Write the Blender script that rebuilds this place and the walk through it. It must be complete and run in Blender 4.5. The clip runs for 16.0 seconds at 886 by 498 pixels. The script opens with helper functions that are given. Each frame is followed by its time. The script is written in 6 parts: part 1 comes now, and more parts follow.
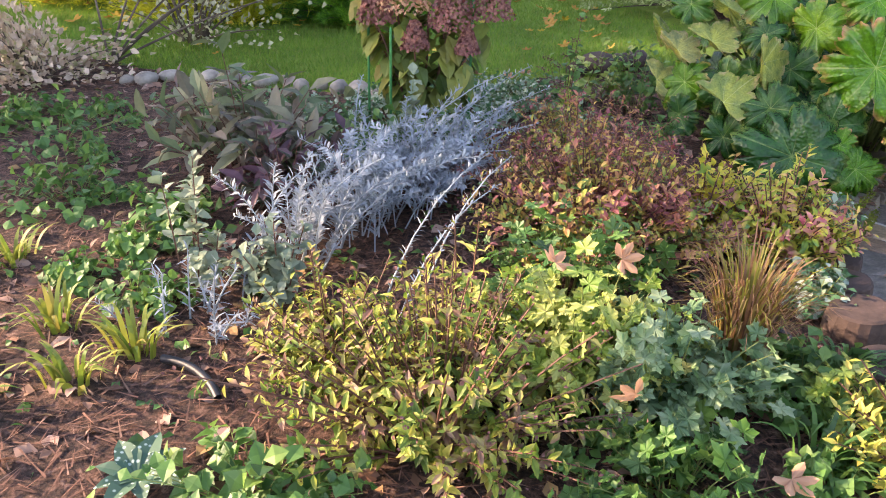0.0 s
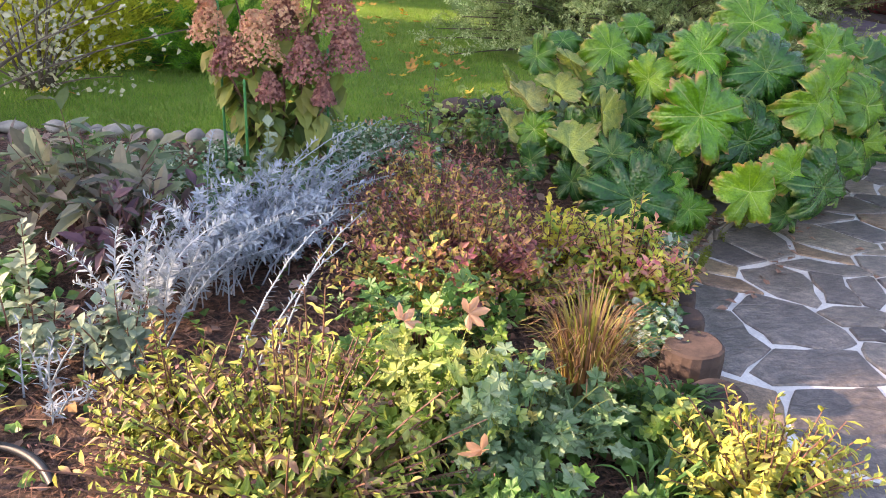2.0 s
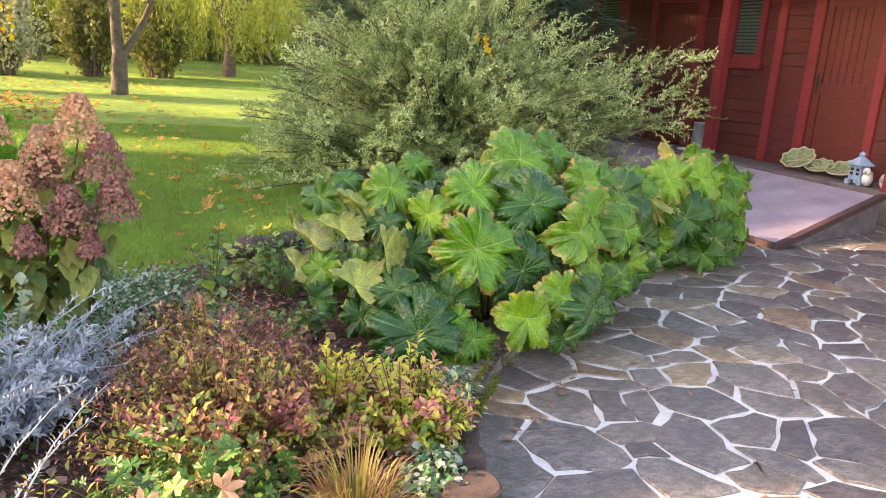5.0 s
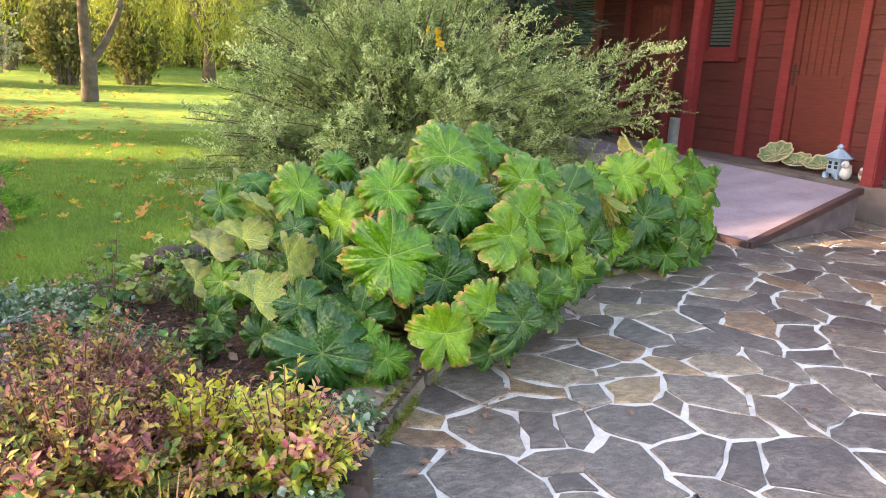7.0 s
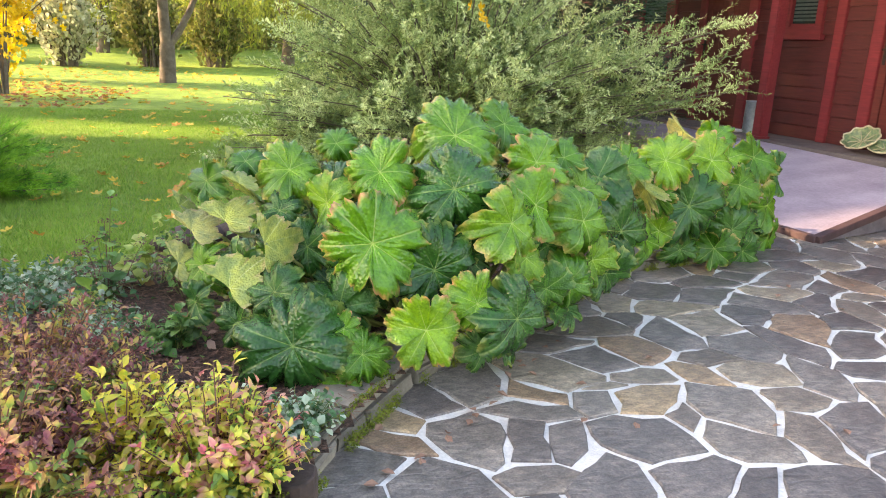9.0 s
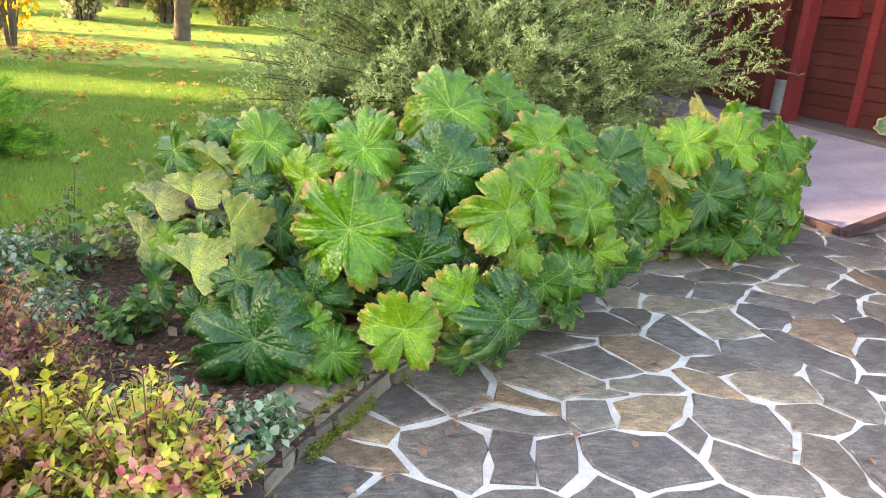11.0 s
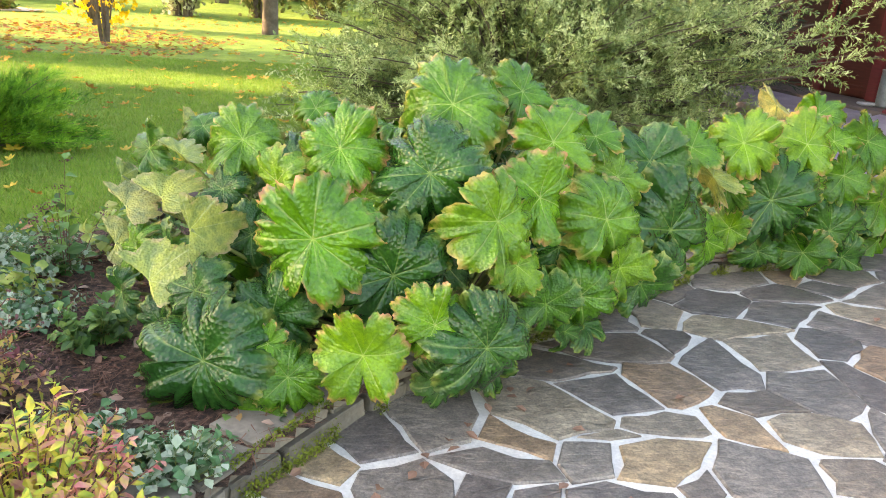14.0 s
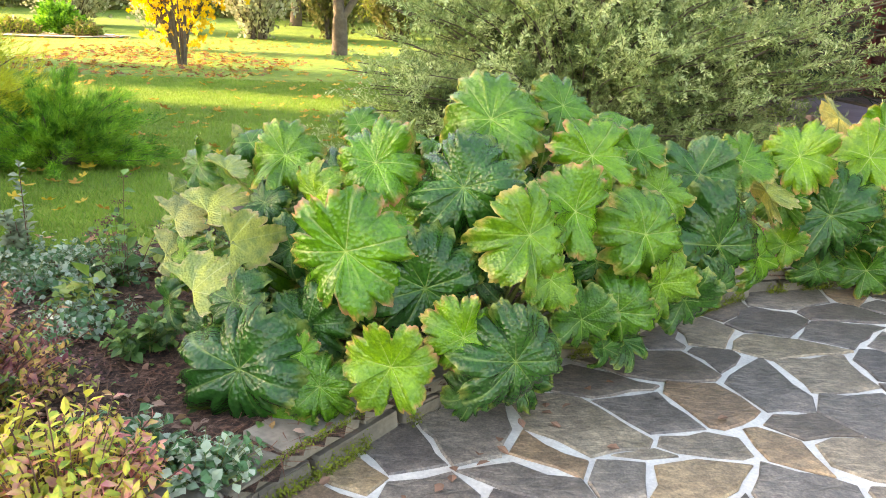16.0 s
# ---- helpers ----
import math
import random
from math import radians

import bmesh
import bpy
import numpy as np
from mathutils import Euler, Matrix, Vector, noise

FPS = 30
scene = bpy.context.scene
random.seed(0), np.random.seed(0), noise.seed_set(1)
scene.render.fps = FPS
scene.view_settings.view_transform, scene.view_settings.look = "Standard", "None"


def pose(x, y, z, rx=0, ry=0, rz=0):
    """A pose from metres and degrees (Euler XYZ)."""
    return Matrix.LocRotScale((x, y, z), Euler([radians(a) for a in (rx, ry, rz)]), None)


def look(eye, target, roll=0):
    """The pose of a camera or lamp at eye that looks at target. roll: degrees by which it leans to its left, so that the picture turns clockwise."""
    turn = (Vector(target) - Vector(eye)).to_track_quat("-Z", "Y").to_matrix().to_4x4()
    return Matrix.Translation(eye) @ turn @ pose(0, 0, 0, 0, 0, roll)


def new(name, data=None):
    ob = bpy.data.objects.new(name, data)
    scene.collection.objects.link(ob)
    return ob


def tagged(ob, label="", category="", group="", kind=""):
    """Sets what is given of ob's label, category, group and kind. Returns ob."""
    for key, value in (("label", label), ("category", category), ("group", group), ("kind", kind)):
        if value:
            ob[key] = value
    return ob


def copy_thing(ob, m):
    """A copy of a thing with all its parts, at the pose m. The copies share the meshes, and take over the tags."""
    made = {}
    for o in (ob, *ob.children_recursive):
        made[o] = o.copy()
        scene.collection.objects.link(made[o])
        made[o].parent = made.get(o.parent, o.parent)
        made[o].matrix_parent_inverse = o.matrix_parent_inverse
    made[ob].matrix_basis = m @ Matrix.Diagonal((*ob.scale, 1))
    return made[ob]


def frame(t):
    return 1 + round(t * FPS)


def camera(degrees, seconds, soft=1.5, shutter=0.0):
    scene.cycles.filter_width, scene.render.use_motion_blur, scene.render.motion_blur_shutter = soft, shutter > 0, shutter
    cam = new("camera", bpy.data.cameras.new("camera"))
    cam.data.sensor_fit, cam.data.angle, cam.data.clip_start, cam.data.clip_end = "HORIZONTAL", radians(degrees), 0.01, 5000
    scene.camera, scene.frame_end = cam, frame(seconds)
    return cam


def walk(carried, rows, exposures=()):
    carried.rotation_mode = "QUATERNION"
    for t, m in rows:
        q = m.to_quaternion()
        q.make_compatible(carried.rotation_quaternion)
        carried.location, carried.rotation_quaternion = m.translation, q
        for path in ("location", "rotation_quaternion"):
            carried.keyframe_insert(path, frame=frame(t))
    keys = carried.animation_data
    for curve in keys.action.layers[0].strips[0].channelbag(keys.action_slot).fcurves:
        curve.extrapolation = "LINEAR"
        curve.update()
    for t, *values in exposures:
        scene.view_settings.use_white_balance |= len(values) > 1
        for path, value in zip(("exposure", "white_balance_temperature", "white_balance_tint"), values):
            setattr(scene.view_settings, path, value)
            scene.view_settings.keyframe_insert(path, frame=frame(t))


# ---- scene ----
cam = camera(60.9, 16.0, 1.0)
PATH = [
    (0, (0.088, 0.172, 1.223), (0.074, 1.955, 0.316), 1.9),
    (0.5, (0.101, 0.163, 1.233), (0.157, 1.94, 0.316), 2.3),
    (1, (0.123, 0.177, 1.264), (0.26, 1.961, 0.37), 2.7),
    (1.5, (0.145, 0.177, 1.287), (0.367, 1.971, 0.431), 3.2),
    (2, (0.165, 0.177, 1.292), (0.463, 1.98, 0.48), 3.7),
    (2.5, (0.166, 0.14, 1.32), (0.522, 1.958, 0.567), 4.1),
    (3, (0.209, 0.081, 1.337), (0.615, 1.915, 0.652), 4.5),
    (3.5, (0.298, 0.004, 1.372), (0.764, 1.85, 0.76), 4.6),
    (4, (0.348, 0.034, 1.382), (0.901, 1.875, 0.83), 4.5),
    (4.5, (0.353, 0.136, 1.377), (1.008, 1.955, 0.865), 4.3),
    (5, (0.359, 0.191, 1.379), (1.092, 1.986, 0.892), 4.0),
    (5.2, (0.378, 0.206, 1.376), (1.131, 1.995, 0.894), 4.0),
    (7.3, (0.867, 0.441, 1.325), (1.601, 2.239, 0.845), 2.6),
    (7.5, (0.897, 0.478, 1.325), (1.616, 2.281, 0.841), 2.5),
    (8, (0.999, 0.51, 1.321), (1.659, 2.334, 0.833), 2.4),
    (8.5, (1.158, 0.511, 1.307), (1.745, 2.356, 0.803), 2.4),
    (9, (1.234, 0.524, 1.291), (1.773, 2.376, 0.763), 2.8),
    (9.2, (1.251, 0.537, 1.282), (1.785, 2.388, 0.744), 3.0),
    (11.3, (1.481, 0.799, 1.287), (1.97, 2.639, 0.673), 5.0),
    (11.5, (1.533, 0.799, 1.287), (2.009, 2.641, 0.672), 4.9),
    (12, (1.62, 0.791, 1.275), (2.072, 2.639, 0.657), 4.6),
    (12.5, (1.679, 0.873, 1.266), (2.119, 2.721, 0.639), 4.3),
    (13, (1.694, 0.988, 1.281), (2.115, 2.837, 0.646), 4.2),
    (13.5, (1.736, 1.031, 1.278), (2.092, 2.892, 0.637), 4.1),
    (14, (1.835, 1.035, 1.276), (2.083, 2.912, 0.63), 3.7),
    (14.5, (1.897, 1.024, 1.263), (2.055, 2.911, 0.618), 3.3),
    (15, (1.926, 1.015, 1.269), (2.023, 2.908, 0.63), 2.8),
    (15.5, (1.94, 1.011, 1.267), (2.013, 2.909, 0.643), 2.5),
    (16, (1.948, 1.012, 1.275), (2.011, 2.915, 0.663), 2.3),
]
walk(cam, [(t, look(eye, target, roll)) for t, eye, target, roll in PATH], [(0, 2.33, 7500, 27), (3, 2.48, 7900, 28), (5, 2.64, 8600, 26), (8, 2.85, 8600, 20), (12, 2.98, 9000, 18), (16, 3.03, 9300, 17)])

# ---------------------------------------------------------------- world and light
world = bpy.data.worlds.new("sky")
scene.world = world
world.use_nodes = True
_nt = world.node_tree
_sky = _nt.nodes.new("ShaderNodeTexSky")
_sky.sky_type = "NISHITA"
_sky.sun_disc = False
SUN_ELEV, SUN_AZ = 22.0, -80.0            # degrees; azimuth from +y towards +x
_sky.sun_elevation = radians(SUN_ELEV)
_sky.sun_rotation = radians(SUN_AZ)
_nt.links.new(_sky.outputs[0], _nt.nodes["Background"].inputs[0])
_nt.nodes["Background"].inputs[1].default_value = 0.15
_sl = bpy.data.lights.new("sun", "SUN")
_sl.energy, _sl.angle, _sl.color = 2.8, radians(1.0), (1.0, 0.84, 0.62)
_dir = Vector((math.sin(radians(SUN_AZ)) * math.cos(radians(SUN_ELEV)), math.cos(radians(SUN_AZ)) * math.cos(radians(SUN_ELEV)), math.sin(radians(SUN_ELEV))))
new("sun", _sl).matrix_world = look(_dir * 40, (0, 0, 0))

# ---------------------------------------------------------------- material helpers
def lin(h):
    """Linear colour from an sRGB hex string."""
    c = [int(h[i:i + 2], 16) / 255 for i in (0, 2, 4)]
    return tuple(((v + 0.055) / 1.055) ** 2.4 if v > 0.04045 else v / 12.92 for v in c) + (1.0,)


def nodes_of(name):
    m = bpy.data.materials.new(name)
    m.use_nodes = True
    nt = m.node_tree
    return m, nt, nt.nodes["Principled BSDF"]


def ramp(nt, fac, stops, interp="LINEAR"):
    r = nt.nodes.new("ShaderNodeValToRGB")
    r.color_ramp.interpolation = interp
    el = r.color_ramp.elements
    while len(el) < len(stops):
        el.new(0.5)
    for e, (p, c) in zip(el, stops):
        e.position, e.color = p, c
    nt.links.new(fac, r.inputs[0])
    return r.outputs[0]


def noise_tex(nt, scale, detail=4.0, rough=0.55, coord="Object", dist=0.0):
    tc = nt.nodes.new("ShaderNodeTexCoord")
    n = nt.nodes.new("ShaderNodeTexNoise")
    n.inputs["Scale"].default_value, n.inputs["Detail"].default_value = scale, detail
    n.inputs["Roughness"].default_value, n.inputs["Distortion"].default_value = rough, dist
    nt.links.new(tc.outputs[coord], n.inputs["Vector"])
    return n.outputs["Fac"]


def mixc(nt, fac, a, b, blend="MIX"):
    m = nt.nodes.new("ShaderNodeMix")
    m.data_type, m.blend_type = "RGBA", blend
    for sock, v in ((m.inputs[0], fac), (m.inputs[6], a), (m.inputs[7], b)):
        if isinstance(v, (int, float, tuple)):
            sock.default_value = v
        else:
            nt.links.new(v, sock)
    return m.outputs[2]


def bump(nt, bsdf, height, strength=0.3, dist=0.01):
    b = nt.nodes.new("ShaderNodeBump")
    b.inputs["Strength"].default_value, b.inputs["Distance"].default_value = strength, dist
    nt.links.new(height, b.inputs["Height"])
    nt.links.new(b.outputs[0], bsdf.inputs["Normal"])


def surface(name, c1, c2, scale=6, fine=60, rough=0.7, bump_s=0.3, metal=0.0, vary=0.0, spec=0.5):
    """Two-scale mottled surface."""
    m, nt, p = nodes_of(name)
    big, small = noise_tex(nt, scale, 5), noise_tex(nt, fine, 3)
    col = ramp(nt, big, [(0.3, lin(c1)), (0.7, lin(c2))])
    col = mixc(nt, 0.35, col, ramp(nt, small, [(0.25, (0.35, 0.35, 0.35, 1)), (0.75, (1, 1, 1, 1))]), "MULTIPLY")
    if vary:
        info = nt.nodes.new("ShaderNodeObjectInfo")
        col = mixc(nt, vary, col, ramp(nt, info.outputs["Random"], [(0, (0.45, 0.42, 0.4, 1)), (1, (1.25, 1.2, 1.15, 1))]), "MULTIPLY")
    nt.links.new(col, p.inputs["Base Color"])
    p.inputs["Roughness"].default_value, p.inputs["Metallic"].default_value = rough, metal
    p.inputs["Specular IOR Level"].default_value = spec
    bump(nt, p, small, bump_s, 0.004)
    return m


def foliage(name, cols, rough=0.55, through_light=0.3, mottle=18, drift=0.0):
    """Leaves whose colour varies leaf by leaf (and shoot by shoot, where drift is set), with light passing through."""
    m, nt, p = nodes_of(name)
    geo = nt.nodes.new("ShaderNodeNewGeometry")
    stops = [(i / max(1, len(cols) - 1), lin(c)) for i, c in enumerate(cols)]
    pick = geo.outputs["Random Per Island"]
    if drift:
        shoot = nt.nodes.new("ShaderNodeMapRange")
        shoot.inputs["From Min"].default_value, shoot.inputs["From Max"].default_value = 0.38, 0.62
        nt.links.new(noise_tex(nt, drift, 2.0), shoot.inputs["Value"])
        both = nt.nodes.new("ShaderNodeMix")
        both.inputs[0].default_value = 0.62
        nt.links.new(pick, both.inputs[2])
        nt.links.new(shoot.outputs[0], both.inputs[3])
        pick = both.outputs[0]
    col = ramp(nt, pick, stops)
    col = mixc(nt, 0.55, col, ramp(nt, noise_tex(nt, mottle, 3), [(0.3, (0.5, 0.5, 0.5, 1)), (0.7, (1.15, 1.12, 1.05, 1))]), "MULTIPLY")
    nt.links.new(col, p.inputs["Base Color"])
    p.inputs["Roughness"].default_value = rough
    t = nt.nodes.new("ShaderNodeBsdfTranslucent")
    nt.links.new(col, t.inputs["Color"])
    mx = nt.nodes.new("ShaderNodeMixShader")
    mx.inputs[0].default_value = through_light
    nt.links.new(p.outputs[0], mx.inputs[1])
    nt.links.new(t.outputs[0], mx.inputs[2])
    nt.links.new(mx.outputs[0], nt.nodes["Material Output"].inputs["Surface"])
    return m


# ---------------------------------------------------------------- mesh helpers
MANY = {"foliage", "stem_growth", "twig_growth", "branch_framework", "crown", "flower_mass", "hanging_foliage", "blade_tuft"}


def np_mesh(name, V, F, mat, smooth=False):
    """A mesh from vertex and face arrays; all faces have as many corners."""
    V, F = np.asarray(V, dtype=np.float32), np.asarray(F, dtype=np.int32)
    me = bpy.data.meshes.new(name)
    me.vertices.add(len(V))
    me.vertices.foreach_set("co", V.ravel())
    k = F.shape[1]
    me.loops.add(F.size)
    me.loops.foreach_set("vertex_index", F.ravel())
    me.polygons.add(len(F))
    me.polygons.foreach_set("loop_start", np.arange(0, F.size, k, dtype=np.int32))
    me.polygons.foreach_set("use_smooth", np.full(len(F), smooth))
    me.update(calc_edges=True)
    me.validate()
    me.materials.append(mat)
    return me


def ob_of(name, me, parent=None, label="", m=None):
    ob = new(name, me)
    if parent is not None:
        ob.parent = parent
    if m is not None:
        ob.matrix_basis = m
    if label:
        tagged(ob, label)
    if name in MANY:
        tagged(ob, kind="stuff")
    return ob


def bm_mesh(name, bm, mat, smooth=False):
    me = bpy.data.meshes.new(name)
    bmesh.ops.recalc_face_normals(bm, faces=bm.faces[:])
    bm.to_mesh(me)
    bm.free()
    if smooth:
        me.polygons.foreach_set("use_smooth", [True] * len(me.polygons))
    me.materials.append(mat)
    return me


def part(name, bm, mat, parent, label="", smooth=False):
    """Links a bmesh as one mesh object under a thing or a part."""
    return ob_of(name, bm_mesh(name, bm, mat, smooth), parent, label)


def box(x0, y0, z0, x1, y1, z1, bev=0.0):
    bm = bmesh.new()
    bmesh.ops.create_cube(bm, size=1.0, matrix=Matrix.LocRotScale(((x0 + x1) / 2, (y0 + y1) / 2, (z0 + z1) / 2), None, (x1 - x0, y1 - y0, z1 - z0)))
    if bev:
        bmesh.ops.bevel(bm, geom=bm.edges[:], offset=bev, segments=2, affect="EDGES")
    return bm


def lathe(profile, n=28):
    """A turned shape from (radius, height) pairs."""
    bm = bmesh.new()
    rings = []
    for r, z in profile:
        rings.append([bm.verts.new((r * math.cos(2 * math.pi * i / n), r * math.sin(2 * math.pi * i / n), z)) for i in range(n)])
    for a, b in zip(rings, rings[1:]):
        for i in range(n):
            bm.faces.new((a[i], a[(i + 1) % n], b[(i + 1) % n], b[i]))
    bm.faces.new(rings[0][::-1])
    bm.faces.new(rings[-1])
    return bm


def thing(name, at, label, category, group="", m=None):
    e = new(name)
    e.matrix_basis = m if m is not None else Matrix.Translation(at)
    return tagged(e, label, category, group)


def unit(a):
    return a / np.maximum(np.linalg.norm(a, axis=-1, keepdims=True), 1e-9)


def bez(P0, P1, P2, t):
    """Point and direction along quadratic curves; t broadcasts."""
    return (1 - t) ** 2 * P0 + 2 * t * (1 - t) * P1 + t * t * P2, unit(2 * (1 - t) * (P1 - P0) + 2 * t * (P2 - P1))


def tubes(P0, P1, P2, r0, r1, segs=4, sides=4):
    """Tapered tubes along quadratic curves, as vertices and quads."""
    n = len(P0)
    ts = np.linspace(0, 1, segs + 1)
    V = np.zeros((n, segs + 1, sides, 3))
    for j, t in enumerate(ts):
        p, d = bez(P0, P1, P2, t)
        a = unit(np.cross(d, np.array([0.31, 0.77, 0.2]) + 0 * d))
        b = np.cross(d, a)
        r = (np.asarray(r0) * (1 - t) + np.asarray(r1) * t) * np.ones(n)
        for s in range(sides):
            an = 2 * math.pi * s / sides
            V[:, j, s] = p + r[:, None] * (math.cos(an) * a + math.sin(an) * b)
    idx = np.arange(n * (segs + 1) * sides).reshape(n, segs + 1, sides)
    q = np.stack([idx[:, :-1, :], np.roll(idx, -1, 2)[:, :-1, :], np.roll(idx, -1, 2)[:, 1:, :], idx[:, 1:, :]], -1)
    return V.reshape(-1, 3), q.reshape(-1, 4)


def stamp(tv, tf, P, X, Z, S):
    """Copies of a template (its x along X, its z near Z) joined into one set of vertices and faces."""
    tv, tf = np.asarray(tv, float), np.asarray(tf)
    X = unit(X)
    Y = unit(np.cross(Z, X))
    Z2 = np.cross(X, Y)
    S = np.asarray(S, float) * np.ones(len(P))
    V = P[:, None, :] + S[:, None, None] * (tv[None, :, 0:1] * X[:, None, :] + tv[None, :, 1:2] * Y[:, None, :] + tv[None, :, 2:3] * Z2[:, None, :])
    F = tf[None] + (np.arange(len(P)) * len(tv))[:, None, None]
    return V.reshape(-1, 3), F.reshape(-1, tf.shape[1])


def lance(w, fold=0.08, droop=0.12, peak=0.4):
    """A pointed leaf with a folded midrib."""
    v = [(0, 0, 0), (peak, w / 2, fold), (peak, -w / 2, fold), (1, 0, -droop), (peak, 0, 0), (0.78, w * 0.3, fold * 0.4 - droop * 0.4), (0.78, -w * 0.3, fold * 0.4 - droop * 0.4), (0.78, 0, -droop * 0.5)]
    f = [(0, 4, 1), (0, 2, 4), (1, 4, 5), (4, 7, 5), (4, 2, 6), (4, 6, 7), (5, 7, 3), (7, 6, 3)]
    return v, f


def palmate(lobes=5, depth=0.45, cup=0.12, span=300, teeth=True, blunt=0.8):
    """A lobed leaf, its stalk at the origin, with toothed lobes."""
    v, f = [(0.35, 0, 0)], []
    out = []
    steps = lobes * 4
    for i in range(steps + 1):
        a = radians(-span / 2 + span * i / steps)
        ph = (i % 4)
        r = {0: 1 - depth, 1: blunt, 2: 1.0, 3: blunt}[ph] if teeth else (1 - depth if ph == 0 else 0.95)
        r *= 0.65 * (1 - 0.25 * abs(a) / math.pi)
        out.append((0.35 + r * math.cos(a), r * math.sin(a), cup * r * r * 2 - (0.05 if ph == 0 else 0)))
    v += out
    for i in range(1, len(out)):
        f.append((0, i, i + 1))
    return v, f


def cut_leaf(lobes=5, depth=0.5, span=280):
    """A deeply cut, toothed leaf folded along each lobe, its stalk at the origin."""
    v, f = [(0.3, 0, 0.0)], []
    steps = lobes * 6
    rad = (1 - depth, 0.72, 0.8, 1.0, 0.8, 0.72)
    rise = (-0.1, 0.02, 0.0, 0.04, 0.0, 0.02)
    for i in range(steps + 1):
        a = radians(-span / 2 + span * i / steps)
        k = i % 6
        r = 0.68 * rad[k] * (1 - 0.28 * abs(a) / math.pi)
        v.append((0.3 + r * math.cos(a), r * math.sin(a), rise[k] + 0.1 * r - 0.28 * r * r * r))
    for i in range(1, len(v) - 1):
        f.append((0, i, i + 1))
    return v, f


LANCE, LANCE_MID, LANCE_WIDE, NARROW = lance(0.4), lance(0.5), lance(0.62), lance(0.16, 0.02, 0.1)
OVAL = lance(0.8, 0.1, 0.15, 0.5)
NEEDLE = ([(0, 0.03, 0), (0, -0.03, 0), (1, 0, 0)], [(0, 1, 2)])
WILLOW_LEAF = ([(0, 0, 0), (0.45, 0.15, 0.02), (1, 0, -0.05), (0.45, -0.15, 0.02)], [(0, 1, 2), (0, 2, 3)])
SLIVER = ([(0, 0, 0), (0.45, 0.1, 0.02), (1, 0, -0.05), (0.45, -0.1, 0.02)], [(0, 1, 2), (0, 2, 3)])


def leafy_shrub(name, label, category, at, rx, ry, h, n, m, size, leaf, leaf_mat, stem_mat, seed, t0=0.3, lean=(0, 0, 0), up=0.55, stem_r=0.004,
                spread=0.3, whorl=0.8, tip_mat=None, tip_n=0, tip_size=0.03, group="", jitter=0.35):
    """A shrub or herb: stems rising from one base, with leaves set round each stem."""
    rng = np.random.default_rng(seed)
    root = thing(name, at, label, category, group)
    a, r = rng.uniform(0, 2 * math.pi, n), np.sqrt(rng.uniform(0, 1, n))
    P0 = np.stack([np.cos(a) * r * rx * spread, np.sin(a) * r * ry * spread, np.full(n, -0.01)], 1)
    dome = np.sqrt(np.maximum(0.05, 1 - (r * 0.92) ** 2))
    q1, q2 = rng.uniform(0, 6.28, 2)
    dome = dome * (1 + 0.22 * np.sin(r * np.cos(a) * 5.5 + q1) * np.sin(r * np.sin(a) * 5.5 + q2))
    P2 = np.stack([np.cos(a) * r * rx, np.sin(a) * r * ry, h * dome * rng.uniform(1 - jitter, 1.08, n)], 1) + np.array(lean) + rng.normal(size=(n, 3)) * np.array((0.12 * rx, 0.12 * ry, 0.0))
    P1 = P0 * 0.6 + P2 * 0.4
    P1[:, 2] = P2[:, 2] * up
    V, F = tubes(P0, P1, P2, stem_r, stem_r * 0.4, 4, 4)
    ob_of("stem_growth", np_mesh("stem_growth", V, F, stem_mat), root)
    t = np.tile(np.linspace(t0, 1.0, m), n)[:, None] + rng.uniform(-0.02, 0.02, (n * m, 1))
    k = np.repeat(np.arange(n), m)
    p, d = bez(P0[k], P1[k], P2[k], np.clip(t, 0, 1))
    side = unit(np.cross(d, rng.normal(size=(n * m, 3))))
    X = side * whorl + d * rng.normal(0.45, 0.35, (n * m, 1)) + rng.normal(size=(n * m, 3)) * 0.22
    Z = d * 0.8 - side * 0.25 + np.array([0, 0, 0.7]) + rng.normal(size=(n * m, 3)) * 0.3
    S = size * rng.uniform(0.4, 1.35, n * m) * (1.15 - 0.35 * t[:, 0])
    V, F = stamp(*leaf, p, X, Z, S)
    ob_of("foliage", np_mesh("foliage", V, F, leaf_mat), root)
    if tip_mat is not None:
        kk = rng.integers(0, n, tip_n)
        q = P2[kk] + rng.normal(size=(tip_n, 3)) * np.array([tip_size * 1.4, tip_size * 1.4, tip_size * 0.5])
        V, F = stamp(*OVAL, q, rng.normal(size=(tip_n, 3)), rng.normal(size=(tip_n, 3)) + np.array([0, 0, 1.0]), rng.uniform(0.006, 0.013, tip_n))
        ob_of("flower_mass", np_mesh("flower_mass", V, F, tip_mat), root, "dry flat flower heads")
    return root


def inside(poly, X, Y):
    """Which points lie in a polygon."""
    c = np.zeros(X.shape, bool)
    for (x0, y0), (x1, y1) in zip(poly, poly[1:] + poly[:1]):
        with np.errstate(divide="ignore", invalid="ignore"):
            c ^= ((y0 > Y) != (y1 > Y)) & (X < (x1 - x0) * (Y - y0) / (y1 - y0 + 1e-12) + x0)
    return c


def bumpy(X, Y, amp, f):
    return amp * (np.sin(X * f + 1.3 * np.sin(Y * f * 0.7)) + np.sin(Y * f * 1.3 + 1.7 * np.sin(X * f * 0.6 + 2)) + 0.6 * np.sin(X * f * 2.7 + Y * f * 2.1)) / 2.6


